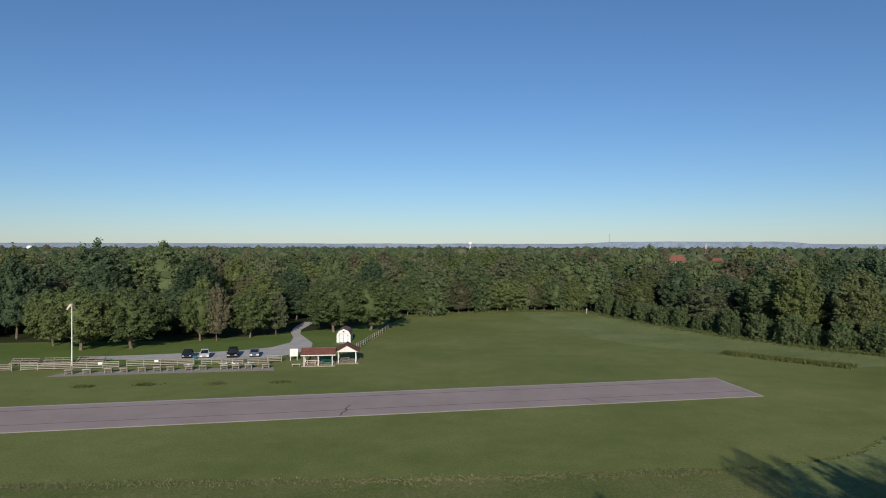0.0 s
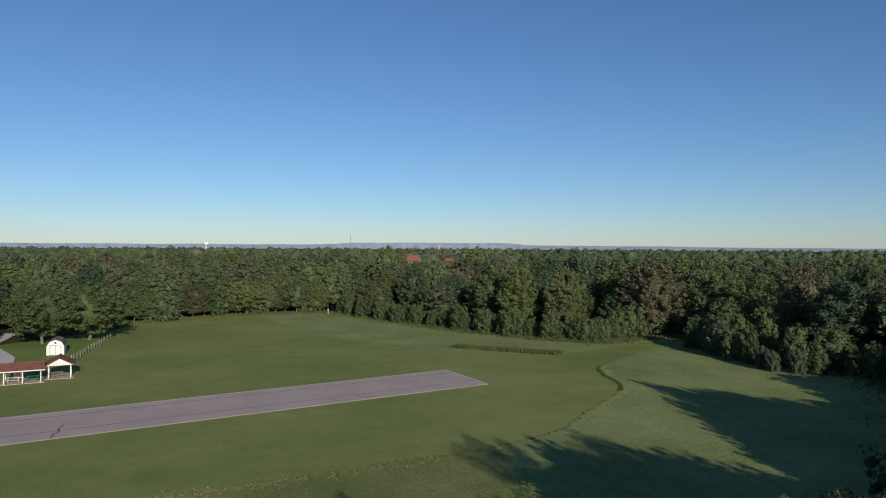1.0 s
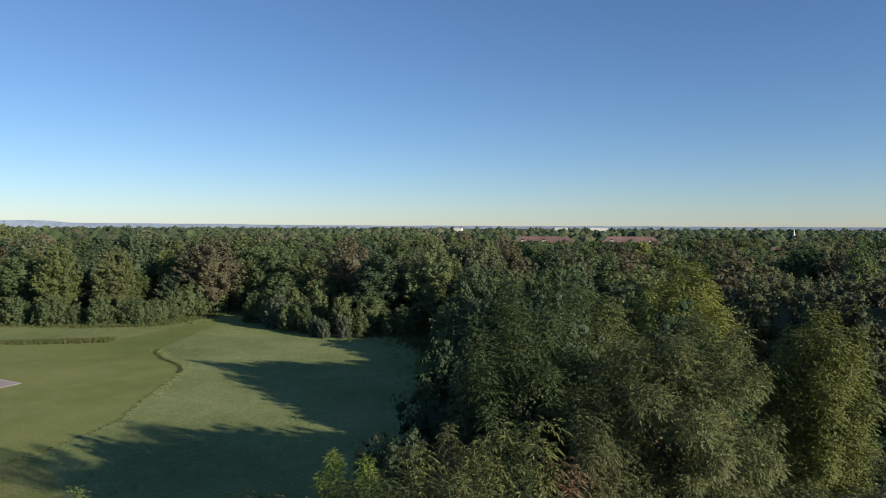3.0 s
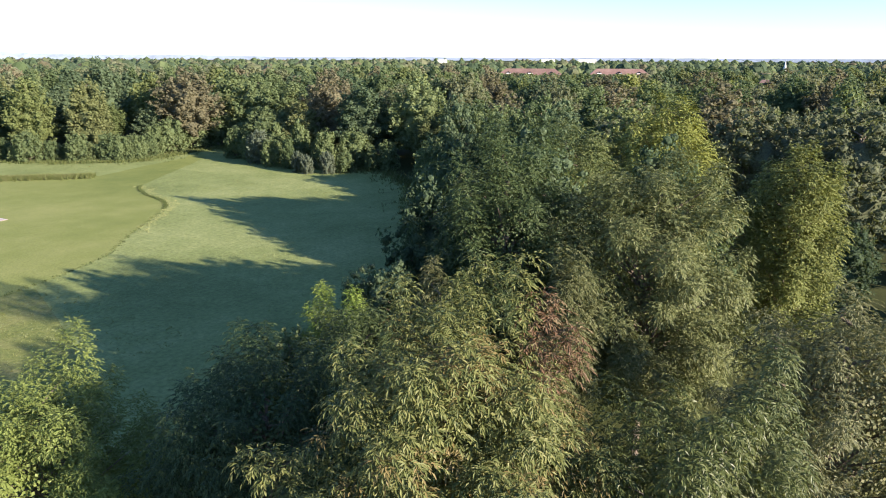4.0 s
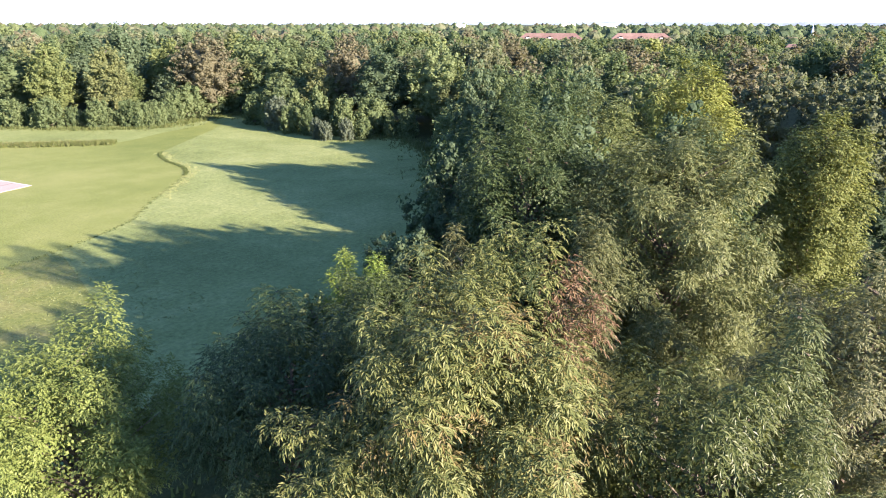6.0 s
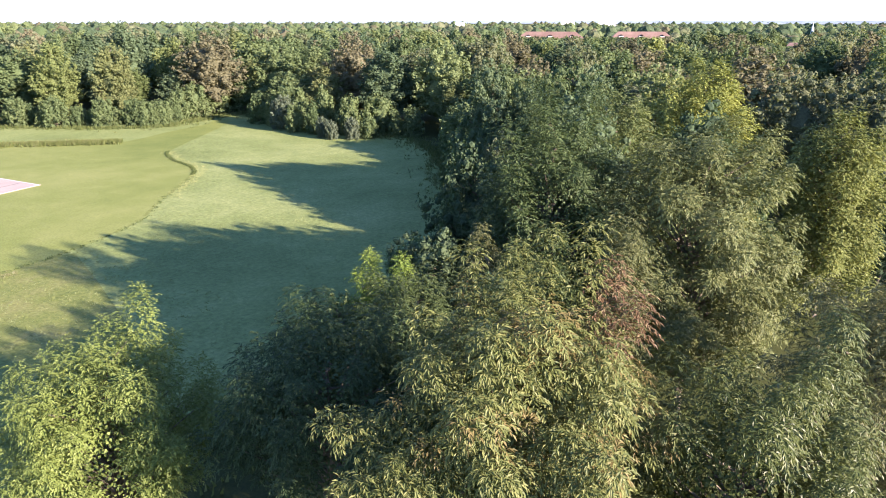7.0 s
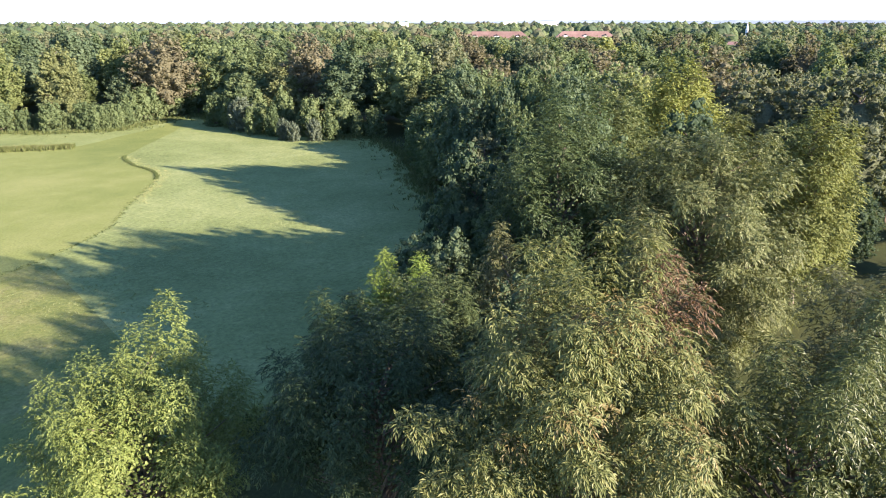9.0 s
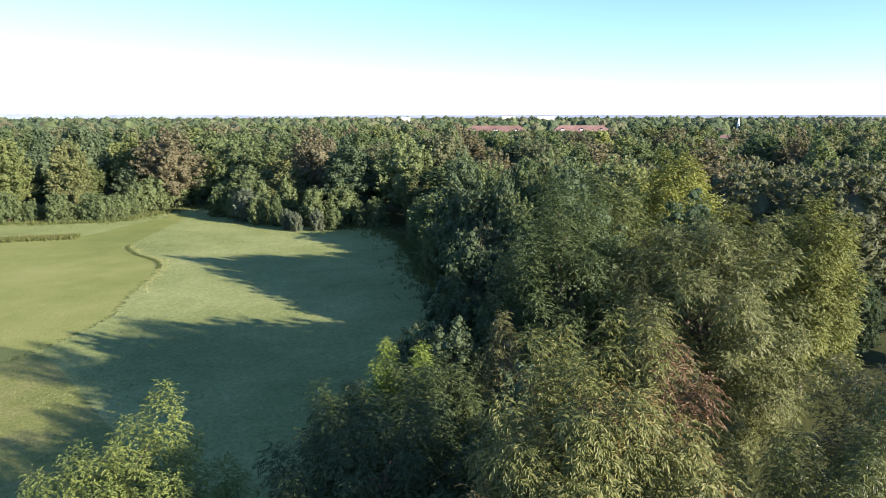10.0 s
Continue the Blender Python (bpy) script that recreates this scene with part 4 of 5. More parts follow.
def ring(r0, r1, step, h0, h1, seed):
    rng = np.random.default_rng(seed)
    out, r = [], r0
    while r < r1:
        wide = step * (1 + 0.6 * (r - r0) / (r1 - r0))
        a = -42.0 + rng.uniform(0, 1)
        while a < 102:
            q = r + rng.uniform(-0.5, 0.5) * wide
            b = radians(a + rng.uniform(-0.3, 0.3) * math.degrees(wide / r))
            x, y = q * math.sin(b), q * math.cos(b)
            h = tall_at(x, y, rng.uniform(h0, h1) + (3.5 if rng.random() < 0.1 else 0))
            if h > 5 and min(math.hypot(x - u, y - v) for u, v in HOUSES) > 26:
                out.append((x, y, h))
            a += math.degrees(wide / r)
        r += wide
    return out


HOUSES = [(142, 427), (163, 419), (537, 266), (528, 288), (546, 246), (584, 208), (576, 226), (592, 190), (395, 63)]
def wood_behind():
    """The rest of the wood: crowns of the same kinds, standing close."""
    rng = np.random.default_rng(61)
    ob = thing("woods", "dense early-autumn wood of green, olive and brown-tinged crowns", "woods", kind="stuff")
    far_crowns = {}
    for key in NAMES:
        _, _, lobes, count, size, material, seed, *_ = KINDS[key]
        far_crowns[key] = raw_mesh("far_crown", *wood_crown(rng, lobes[lobes[:, 3] > 0.5], 2200, 0.72, False))
        far_crowns[key].materials.append(material)
    for key, x, y, h, wide in rest:
        if min(math.hypot(x - u, y - v) for u, v in HOUSES) < 16:
            continue
        k = h / 16.0
        far = math.hypot(x, y) > 230
        crown = new("crown", far_crowns[key] if far else next(c for c in made_kinds[key].children if c.name.startswith("crown")).data)
        crown.parent = ob
        crown.matrix_basis = Matrix.LocRotScale((x, y, 0), Euler((0, 0, rng.uniform(0, 6.28))), (k * wide, k * wide, k))


for key in NAMES:
    if key not in made_kinds:
        plant(key, 300.0, 120.0 + 12 * NAMES.index(key), 16, 0, 1.2)
wood_behind()
woods("far_woods", "crowns of the distant wooded plain", ring(440, 1000, 23, 10.5, 17.0, 63), 26, 1.5, 63, 10.0, 0.88, 3, 2)
woods("far_woods", "crowns of the distant wooded plain", ring(1000, 2400, 58, 11, 17.0, 64), 8, 4.0, 64, 19, 0.9, 3)
woods("far_woods", "crowns of the distant wooded plain", ring(2400, 4600, 140, 10, 17.0, 65), 6, 7.0, 65, 38, 0.92, 3)

# ---- the flying club: fences, tables, shelters ----
def rail_fence(a, b, posts, label="weathered pale timber fence with four rails"):
    a, b = Vector((*a, 0)), Vector((*b, 0))
    ob = thing("rail_fence", label, "fence", a, math.degrees(math.atan2(b.y - a.y, b.x - a.x)), "fence sections by the tables")
    long = (b - a).length
    for i in range(posts):
        part("post", boxed(((long * i / (posts - 1), 0, 0.62), (0.13, 0.13, 1.24)), bevel=0.01), TIMBER, ob)
    for z in (0.3, 0.6, 0.9, 1.2):
        part("rail", boxed(((long / 2, -0.09, z), (long + 0.1, 0.045, 0.13))), TIMBER, ob)
    return ob


for a, b, n in [((-94, 118), (-74.4, 121.6), 8), ((-73.1, 122.1), (-57.4, 124.9), 7), ((-56.6, 126.2), (-45.3, 128.3), 5), ((-44, 128.5), (-40.6, 129.2), 3), ((-39.9, 127.4), (-36.3, 128), 3), ((-35.3, 127.6), (-31.7, 128.2), 3)]:
    rail_fence(a, b, n)
rail_fence((-32.7, 131.6), (-30.2, 132), 2)


def bleacher(x, y, turn):
    ob = thing("bleacher", "low weathered timber bleacher with three rows of planks", "bleacher", (x, y, 0), turn, "bleachers behind the fence")
    for row in range(3):
        for k in range(2):
            part("seat_plank", boxed(((2.4, row * 0.7 + k * 0.24, 0.45 + row * 0.32), (4.8, 0.21, 0.05))), TIMBER, ob)
        part("foot_plank", boxed(((2.4, row * 0.7 - 0.3, 0.2 + row * 0.3), (4.8, 0.2, 0.05))), TIMBER, ob)
    for k in range(4):
        bm = bmesh.new()
        u = 0.15 + k * 1.5
        for row in range(3):
            box(bm, (u, row * 0.7 + 0.12, 0.21 + row * 0.16), (0.09, 0.09, 0.42 + row * 0.32))
        beam(bm, (u + 0.06, -0.4, 0.12), (u + 0.06, 1.7, 1.0), 0.05, 0.1)
        part("frame", bm, TIMBER, ob)
    return ob


bleacher(-78.2, 127.0, 8)
bleacher(-72.8, 127.9, 8)
bleacher(-67.4, 129.4, 9)


def work_table(x, y, turn):
    ob = thing("work_table", "weathered timber work table on splayed legs", "table", (x, y, 0.05), turn, "work tables on the pad")
    part("tabletop", boxed(((0, 0, 0.86), (1.4, 0.7, 0.06)), bevel=0.01), TIMBER, ob)
    part("tabletop_end", boxed(((0, -0.46, 0.8), (1.3, 0.06, 0.16))), TIMBER, ob)
    for sx in (-0.55, 0.55):
        for sy in (-0.28, 0.28):
            bm = bmesh.new()
            beam(bm, (sx, sy * 1.2, 0), (sx * 0.9, sy * 0.8, 0.84), 0.09, 0.09)
            part("leg", bm, TIMBER, ob)
    part("shelf", boxed(((0, 0, 0.35), (1.1, 0.5, 0.04))), TIMBER, ob)
    return ob


TABLES = [(-62.9, 118.6), (-60.2, 119.2), (-56.9, 120.0), (-54.5, 120.5), (-51.7, 121.1), (-49.2, 121.6), (-47.1, 122.0), (-44.2, 122.6), (-41.8, 123.0), (-38.3, 123.4), (-36.4, 123.8), (-34.2, 124.2), (-31.3, 124.7)]
first = None
for i, (x, y) in enumerate(TABLES):
    turn = 10 + 7 * math.sin(i * 2.1)
    first = work_table(x, y, turn) if first is None else copy_thing(first, pose(x, y, 0.05, 0, 0, turn)) and first


def model_airplane(x, y, turn, material, label):
    ob = thing("model_airplane", label, "model airplane", (x, y, 0.94), turn, "model airplanes on the tables")
    bm = bmesh.new()
    bmesh.ops.create_cone(bm, segments=10, radius1=0.11, radius2=0.03, depth=1.3, cap_ends=True, matrix=pose(0, 0, 0.13, 90, 0, 0))
    part("fuselage", bm, material, ob)
    part("wing", boxed(((0, -0.22, 0.2), (1.7, 0.3, 0.04)), bevel=0.012), material, ob)
    part("tailplane", boxed(((0, 0.58, 0.15), (0.6, 0.16, 0.02))), material, ob)
    part("fin", boxed(((0, 0.6, 0.26), (0.02, 0.18, 0.22))), material, ob)
    bm = bmesh.new()
    box(bm, (0, -0.67, 0.13), (0.34, 0.02, 0.03))
    part("propeller", bm, RUBBER, ob)
    return ob


model_airplane(-44.2, 122.6, 30, WHITE, "white model airplane on a work table")
model_airplane(-38.3, 123.4, -20, WHITE, "white model airplane on a work table")
model_airplane(-36.4, 123.8, 80, WHITE, "white model airplane on a work table")
model_airplane(-34.2, 124.2, 15, WHITE, "white model airplane on a work table")


def small_sign(x, y, turn):
    ob = thing("small_sign", "small blank white notice fixed to the fence", "sign", (x, y, 0.95), turn)
    part("plate", boxed(((0, 0, 0), (0.7, 0.03, 0.38)), bevel=0.008), WHITE, ob)
    return ob


small_sign(-60.4, 124.2, 10)
small_sign(-51.6, 126.95, 10)


def windsock(x, y):
    ob = thing("windsock", "tall white pole with a pale orange windsock hanging limp", "windsock", (x, y, 0))
    v, f = tube([(0, 0, 0), (0, 0, 6), (0, 0, 11)], [0.1, 0.08, 0.06], 10)
    mesh_object("pole", raw_mesh("pole", v, f), WHITE, ob)
    v, f = tube([(0, 0, 11.0), (-0.25, 0, 10.95), (-0.55, 0, 10.6), (-0.85, 0, 10.15)], [0.27, 0.25, 0.2, 0.14], 12)
    mesh_object("sock", raw_mesh("sock", v, f), CREAM, ob, "pale orange cloth sock")
    v, f = tube([(0.1, 0, 11.0), (0.02, 0, 11.0)], [0.29, 0.29], 12)
    mesh_object("hoop", raw_mesh("hoop", v, f), ORANGE, ob)
    part("footing", boxed(((0, 0, 0.08), (0.5, 0.5, 0.16)), bevel=0.02), CONCRETE, ob)
    return ob


windsock(-67, 127.3)


def car(x, y, turn, paint, label, tall=1.45, long=4.5, wide=1.8, hatch=False):
    """The nose points to -y."""
    ob = thing("car", label, "car", (x, y, 0.045), turn, "cars parked on the gravel")
    h = tall
    low = [(0, 0.35), (0.02, 0.62), (0.25, 0.78), (1.15, 0.92), (long - 0.9 if not hatch else long - 0.25, 0.98), (long - 0.08, 0.9), (long, 0.6), (long - 0.03, 0.35)]
    bm = prism(bmesh.new(), low, -wide / 2, wide / 2)
    bmesh.ops.bevel(bm, geom=list(bm.edges), offset=0.05, segments=2, affect="EDGES", profile=0.6)
    part("body", bm, paint, ob)
    back = long - 0.35 if hatch else long - 0.95
    bm = bmesh.new()
    lower = [bm.verts.new(p) for p in ((-wide / 2 + 0.06, 1.1, 0.9), (wide / 2 - 0.06, 1.1, 0.9), (wide / 2 - 0.06, back + 0.2, 0.95), (-wide / 2 + 0.06, back + 0.2, 0.95))]
    upper = [bm.verts.new(p) for p in ((-wide / 2 + 0.26, 1.95, h - 0.05), (wide / 2 - 0.26, 1.95, h - 0.05), (wide / 2 - 0.26, back - 0.5 + (0.3 if hatch else 0), h - 0.06), (-wide / 2 + 0.26, back - 0.5 + (0.3 if hatch else 0), h - 0.06))]
    bm.faces.new(lower)
    bm.faces.new(upper)
    for i in range(4):
        bm.faces.new((lower[i], lower[(i + 1) % 4], upper[(i + 1) % 4], upper[i]))
    bmesh.ops.bevel(bm, geom=list(bm.edges), offset=0.04, segments=1, affect="EDGES")
    part("window_band", bm, DARKGLASS, ob, "dark tinted windows")
    part("roof", boxed(((0, (1.95 + back - 0.4) / 2, h - 0.03), (wide - 0.5, back - 0.45 - 1.95 + 0.2, 0.06)), bevel=0.025), paint, ob)
    for sx in (-1, 1):
        bm = bmesh.new()
        beam(bm, (sx * (wide / 2 - 0.07), 1.1, 0.92), (sx * (wide / 2 - 0.25), 1.96, h - 0.03), 0.07, 0.06)
        beam(bm, (sx * (wide / 2 - 0.07), back + 0.18, 0.95), (sx * (wide / 2 - 0.25), back - 0.45, h - 0.04), 0.09, 0.07)
        beam(bm, (sx * (wide / 2 - 0.06), 2.55, 0.93), (sx * (wide / 2 - 0.24), 2.55, h - 0.03), 0.07, 0.05)
        part("pillar", bm, paint, ob)
        part("headlight", boxed(((sx * (wide / 2 - 0.28), 0.06, 0.66), (0.36, 0.1, 0.14)), bevel=0.02), STEEL, ob, "clear headlight")
        part("tail_light", boxed(((sx * (wide / 2 - 0.2), long - 0.04, 0.78), (0.3, 0.08, 0.16)), bevel=0.02), LAMP, ob, "red tail light")
        part("mirror", boxed(((sx * (wide / 2 + 0.1), 1.35, 0.98), (0.18, 0.1, 0.12)), bevel=0.03), paint, ob)
        for yy in (0.82, long - 0.85):
            bm = bmesh.new()
            bmesh.ops.create_cone(bm, segments=20, radius1=0.33, radius2=0.33, depth=0.22, cap_ends=True, matrix=pose(sx * (wide / 2 - 0.1), yy, 0.33, 0, 90, 0))
            tyre = part("wheel", bm, RUBBER, ob)
            bm = bmesh.new()
            bmesh.ops.create_cone(bm, segments=14, radius1=0.2, radius2=0.17, depth=0.06, cap_ends=True, matrix=pose(sx * (wide / 2 + 0.02), yy, 0.33, 0, 90 * sx, 0))
            part("rim", bm, STEEL, tyre)
    part("grille", boxed(((0, -0.01, 0.55), (0.8, 0.05, 0.16))), RUBBER, ob)
    part("bumper", boxed(((0, -0.02, 0.4), (wide - 0.2, 0.1, 0.12)), bevel=0.03), paint, ob)
    return ob


car(-48.9, 134.4, 14, NAVYCAR, "dark blue sedan parked on the gravel", 1.5, 4.7, 1.85)
car(-45.7, 135.0, 16, WHITECAR, "small pale hatchback parked on the gravel", 1.5, 4.0, 1.72, True)
car(-40.6, 135.6, 12, BLACKCAR, "black estate car parked on the gravel", 1.72, 4.8, 1.95, True)
car(-36.5, 136.4, 14, SILVERCAR, "silver sedan parked on the gravel", 1.45, 4.6, 1.8)


def storage_tub(x, y):
    ob = thing("storage_tub", "teal plastic tub beside the small car", "tub", (x, y, 0.045), 10)
    part("tub", boxed(((0, 0, 0.35), (0.6, 0.5, 0.7)), bevel=0.06), TEAL, ob)
    part("lid", boxed(((0, 0, 0.73), (0.66, 0.56, 0.06)), bevel=0.02), TEAL, ob)


storage_tub(-47.4, 134.6)


def notice_board(x, y, turn):
    ob = thing("notice_board", "large blank white notice board on two posts", "notice board", (x, y, 0), turn)
    for u in (-0.62, 0.62):
        part("post", boxed(((u, 0.06, 1.1), (0.1, 0.1, 2.2))), PALE, ob)
    part("panel", boxed(((0, -0.02, 1.55), (1.5, 0.06, 1.35)), bevel=0.012), WHITE, ob)
    for z in (0.85, 2.24):
        part("trim", boxed(((0, -0.03, z), (1.6, 0.1, 0.07))), PALE, ob)
    return ob


notice_board(-28.2, 133.4, 12)


def gable_roof(ob, cx, cy, half_x, half_y, eave, ridge, along, material, courses=9):
    """Two slopes built of overlapping shingle courses, and the ridge cap. along: the axis of the ridge."""
    reach = half_y if along == "x" else half_x
    length = half_x if along == "x" else half_y
    slope = math.atan2(ridge - eave, reach)
    run = math.hypot(ridge - eave, reach)
    for side in (-1, 1):
        bm = bmesh.new()
        for k in range(courses):
            u = (k + 0.5) / courses
            d = side * reach * (1 - u)
            z = eave + (ridge - eave) * u + 0.03
            if along == "x":
                box(bm, (cx, cy + d, z), (length * 2, run / courses * 1.12, 0.04), 0, pose(0, 0, 0, math.degrees(-side * slope) + side * 2.2, 0, 0))
            else:
                box(bm, (cx + d, cy, z), (run / courses * 1.12, length * 2, 0.04), 0, pose(0, 0, 0, 0, math.degrees(side * slope) - side * 2.2, 0))
        part("roof_slope", bm, material, ob)
    part("ridge_cap", boxed(((cx, cy, ridge + 0.05), (length * 2, 0.22, 0.06) if along == "x" else (0.22, length * 2, 0.06))), material, ob)


def shelter():
    ob = thing("shelter", "open timber shelter with a red-brown shingle roof", "shelter", (-22.8, 129.4, 0), 8)
    part("slab", boxed(((0, 0, 0.05), (6.0, 5.4, 0.1)), bevel=0.02), CONCRETE, ob)
    for x in (-2.5, 0, 2.5):
        for y in (-2.4, 2.4):
            part("post", boxed(((x, y, 1.15), (0.16, 0.16, 2.1)), bevel=0.01), PALE, ob)
    for y in (-2.4, 2.4):
        part("beam", boxed(((0, y, 2.12), (5.9, 0.1, 0.22))), PALE, ob)
    for x in (-2.6, 2.6):
        bm = prism(bmesh.new(), [(-2.6, 2.2), (2.6, 2.2), (0, 2.95)], x - 0.03, x + 0.03)
        part("gable", bm, PALE, ob)
    gable_roof(ob, 0, 0, 3.1, 2.95, 2.15, 3.02, "x", SHINGLE)
    part("fascia", boxed(((0, -2.96, 2.1), (6.2, 0.05, 0.16))), PALE, ob)
    return ob


shelter()


def gazebo():
    ob = thing("gazebo", "small open pavilion with a cream gable and red-brown roof", "pavilion", (-17.9, 132.2, 0), 6)
    part("slab", boxed(((0, 0, 0.05), (4.2, 5.4, 0.1)), bevel=0.02), CONCRETE, ob)
    for x in (-1.6, 1.6):
        for y in (-2.2, 0, 2.2):
            part("post", boxed(((x, y, 1.15), (0.16, 0.16, 2.1)), bevel=0.01), PALE, ob)
        part("beam", boxed(((x, 0, 2.22), (0.12, 4.8, 0.2))), PALE, ob)
    for y in (-2.35, 2.35):
        bm = bmesh.new()
        pts = [(-1.95, 2.2), (1.95, 2.2), (0, 3.3)]
        ends = [[bm.verts.new((x, y + q, z)) for x, z in pts] for q in (-0.04, 0.04)]
        bm.faces.new(ends[0])
        bm.faces.new(ends[1][::-1])
        for i in range(3):
            bm.faces.new((ends[0][i], ends[1][i], ends[1][(i + 1) % 3], ends[0][(i + 1) % 3]))
        part("gable", bm, PALE, ob)
    gable_roof(ob, 0, 0, 2.3, 2.7, 2.2, 3.4, "y", SHINGLE)
    return ob


gazebo()


def picnic_table(x, y, turn, material, label):
    ob = thing("picnic_table", label, "picnic table", (x, y, 0.1), turn, "picnic tables under the shelters")
    for k in range(4):
        part("top_plank", boxed(((0, -0.3 + k * 0.2, 0.75), (1.8, 0.18, 0.04))), material, ob)
    for s in (-0.7, 0.7):
        part("bench", boxed(((0, s, 0.44), (1.8, 0.26, 0.04))), material, ob)
        bm = bmesh.new()
        beam(bm, (s, -0.6, 0), (s, -0.15, 0.73), 0.08, 0.05)
        beam(bm, (s, 0.6, 0), (s, 0.15, 0.73), 0.08, 0.05)
        box(bm, (s, 0, 0.4), (0.06, 1.5, 0.08))
        part("trestle", bm, material, ob)
    return ob


picnic_table(-24.0, 128.6, 8, CREAM, "cream picnic table under the shelter")
picnic_table(-21.4, 129.2, 8, GREENPAINT, "green picnic table under the shelter")
picnic_table(-18.3, 131.6, 30, TIMBER, "weathered picnic table under the pavilion")


def cabinet_box(x, y):
    ob = thing("storage_box", "green storage box under the shelter roof", "storage box", (x, y, 0.1), 8)
    part("body", boxed(((0, 0, 0.5), (1.3, 0.7, 1.0)), bevel=0.02), GREENPAINT, ob)
    part("lid", boxed(((0, 0, 1.04), (1.38, 0.78, 0.08)), bevel=0.02), GREENPAINT, ob)
    ob = thing("display_board", "cream board standing under the shelter", "board", (x - 2.3, y + 0.2, 0.1), 8)
    part("panel", boxed(((0, 0, 0.75), (1.5, 0.06, 1.1))), CREAM, ob)
    for u in (-0.65, 0.65):
        part("leg", boxed(((u, 0.05, 0.6), (0.07, 0.07, 1.2))), TIMBER, ob)
    ob = thing("bench", "plain timber bench beside the shelter", "bench", (-26.4, 126.9, 0), 8)
    part("seat", boxed(((0, 0, 0.45), (1.6, 0.35, 0.06))), PALE, ob)
    for u in (-0.6, 0.6):
        part("leg", boxed(((u, 0, 0.21), (0.1, 0.3, 0.42))), TIMBER, ob)


cabinet_box(-21.4, 131.0)


def shed():
    ob = thing("garden_shed", "white barn-style shed with a brown gambrel roof", "shed", (-22.4, 161.0, 0), 3)
    wide, deep = 1.55, 3.1
    outline = [(-wide, 0), (wide, 0), (wide, 1.75), (wide - 0.5, 2.6), (0, 3.05), (-wide + 0.5, 2.6), (-wide, 1.75)]
    bm = bmesh.new()
    ends = [[bm.verts.new((x, y, z)) for x, z in outline] for y in (-deep, deep)]
    bm.faces.new(ends[0])
    bm.faces.new(ends[1][::-1])
    for i in range(7):
        bm.faces.new((ends[0][i], ends[1][i], ends[1][(i + 1) % 7], ends[0][(i + 1) % 7]))
    part("wall", bm, WHITE, ob)
    for (xa, za), (xb, zb) in zip(outline[2:6], outline[3:7]):
        bm = bmesh.new()
        out = Vector((zb - za, xa - xb)).normalized() * 0.05
        if out.y < 0:
            out = -out
        a, b = Vector((xa, za)) + out, Vector((xb, zb)) + out
        q = [bm.verts.new((p.x, y, p.y)) for y in (-deep - 0.15, deep + 0.15) for p in (a, b)]
        f = bm.faces.new((q[0], q[1], q[3], q[2]))
        r = bmesh.ops.extrude_face_region(bm, geom=[f])
        bmesh.ops.translate(bm, verts=[v for v in r["geom"] if isinstance(v, bmesh.types.BMVert)], vec=(out.x, 0, out.y))
        part("roof_slope", bm, BROWNROOF, ob)
    for s in (-0.47, 0.47):
        door = part("door", boxed(((s, -deep - 0.03, 0.98), (0.9, 0.06, 1.86)), bevel=0.01), WHITE, ob)
        part("brace", boxed(((s, -deep - 0.075, 1.0), (0.8, 0.03, 0.1))), PALE, door)
        part("hinge", boxed(((s * 1.85, -deep - 0.075, 1.6), (0.12, 0.03, 0.06))), RUBBER, door)
    for s in (-0.96, 0, 0.96):
        part("door_batten", boxed(((s, -deep - 0.08, 0.98), (0.08, 0.04, 1.9))), TIMBER, ob)
    part("lintel", boxed(((0, -deep - 0.08, 1.97), (2.0, 0.04, 0.08))), TIMBER, ob)
    part("vent", boxed(((0, -deep - 0.03, 2.45), (0.36, 0.05, 0.28))), RUBBER, ob, "dark gable vent")
    part("ramp", boxed(((0, -deep - 0.6, 0.06), (1.9, 1.2, 0.1))), TIMBER, ob)
    part("trim", boxed(((0, -deep - 0.02, 2.0), (wide * 1.6, 0.05, 0.1))), PALE, ob)


shed()


def post_fence():
    ob = thing("post_and_rail_fence", "old grey post-and-rail fence running to the trees", "fence", (0, 0, 0))
    line = smooth_line([(-18.2, 148.5), (-17.4, 154), (-16.7, 161.5), (-15.8, 168), (-15, 175), (-14, 186)], 3)
    for p in line:
        part("post", boxed(((p[0], p[1], 0.6), (0.18, 0.18, 1.2)), bevel=0.02), TIMBER, ob)
    for p, q in zip(line, line[1:]):
        for z in (0.45, 0.95):
            bm = bmesh.new()
            beam(bm, (p[0], p[1], z), (q[0], q[1], z + 0.02), 0.09, 0.12)
            part("rail", bm, TIMBER, ob)


post_fence()


def marker_post(x, y, h, label):
    ob = thing("marker_post", label, "post", (x, y, 0))
    part("pole", boxed(((0, 0, h / 2), (0.14, 0.14, h)), bevel=0.02), PALE, ob)
    part("cap", boxed(((0, 0, h + 0.05), (0.3, 0.12, 0.3))), WHITE, ob)


marker_post(45.8, 224.5, 1.5, "pale wooden marker post at the meadow's end")


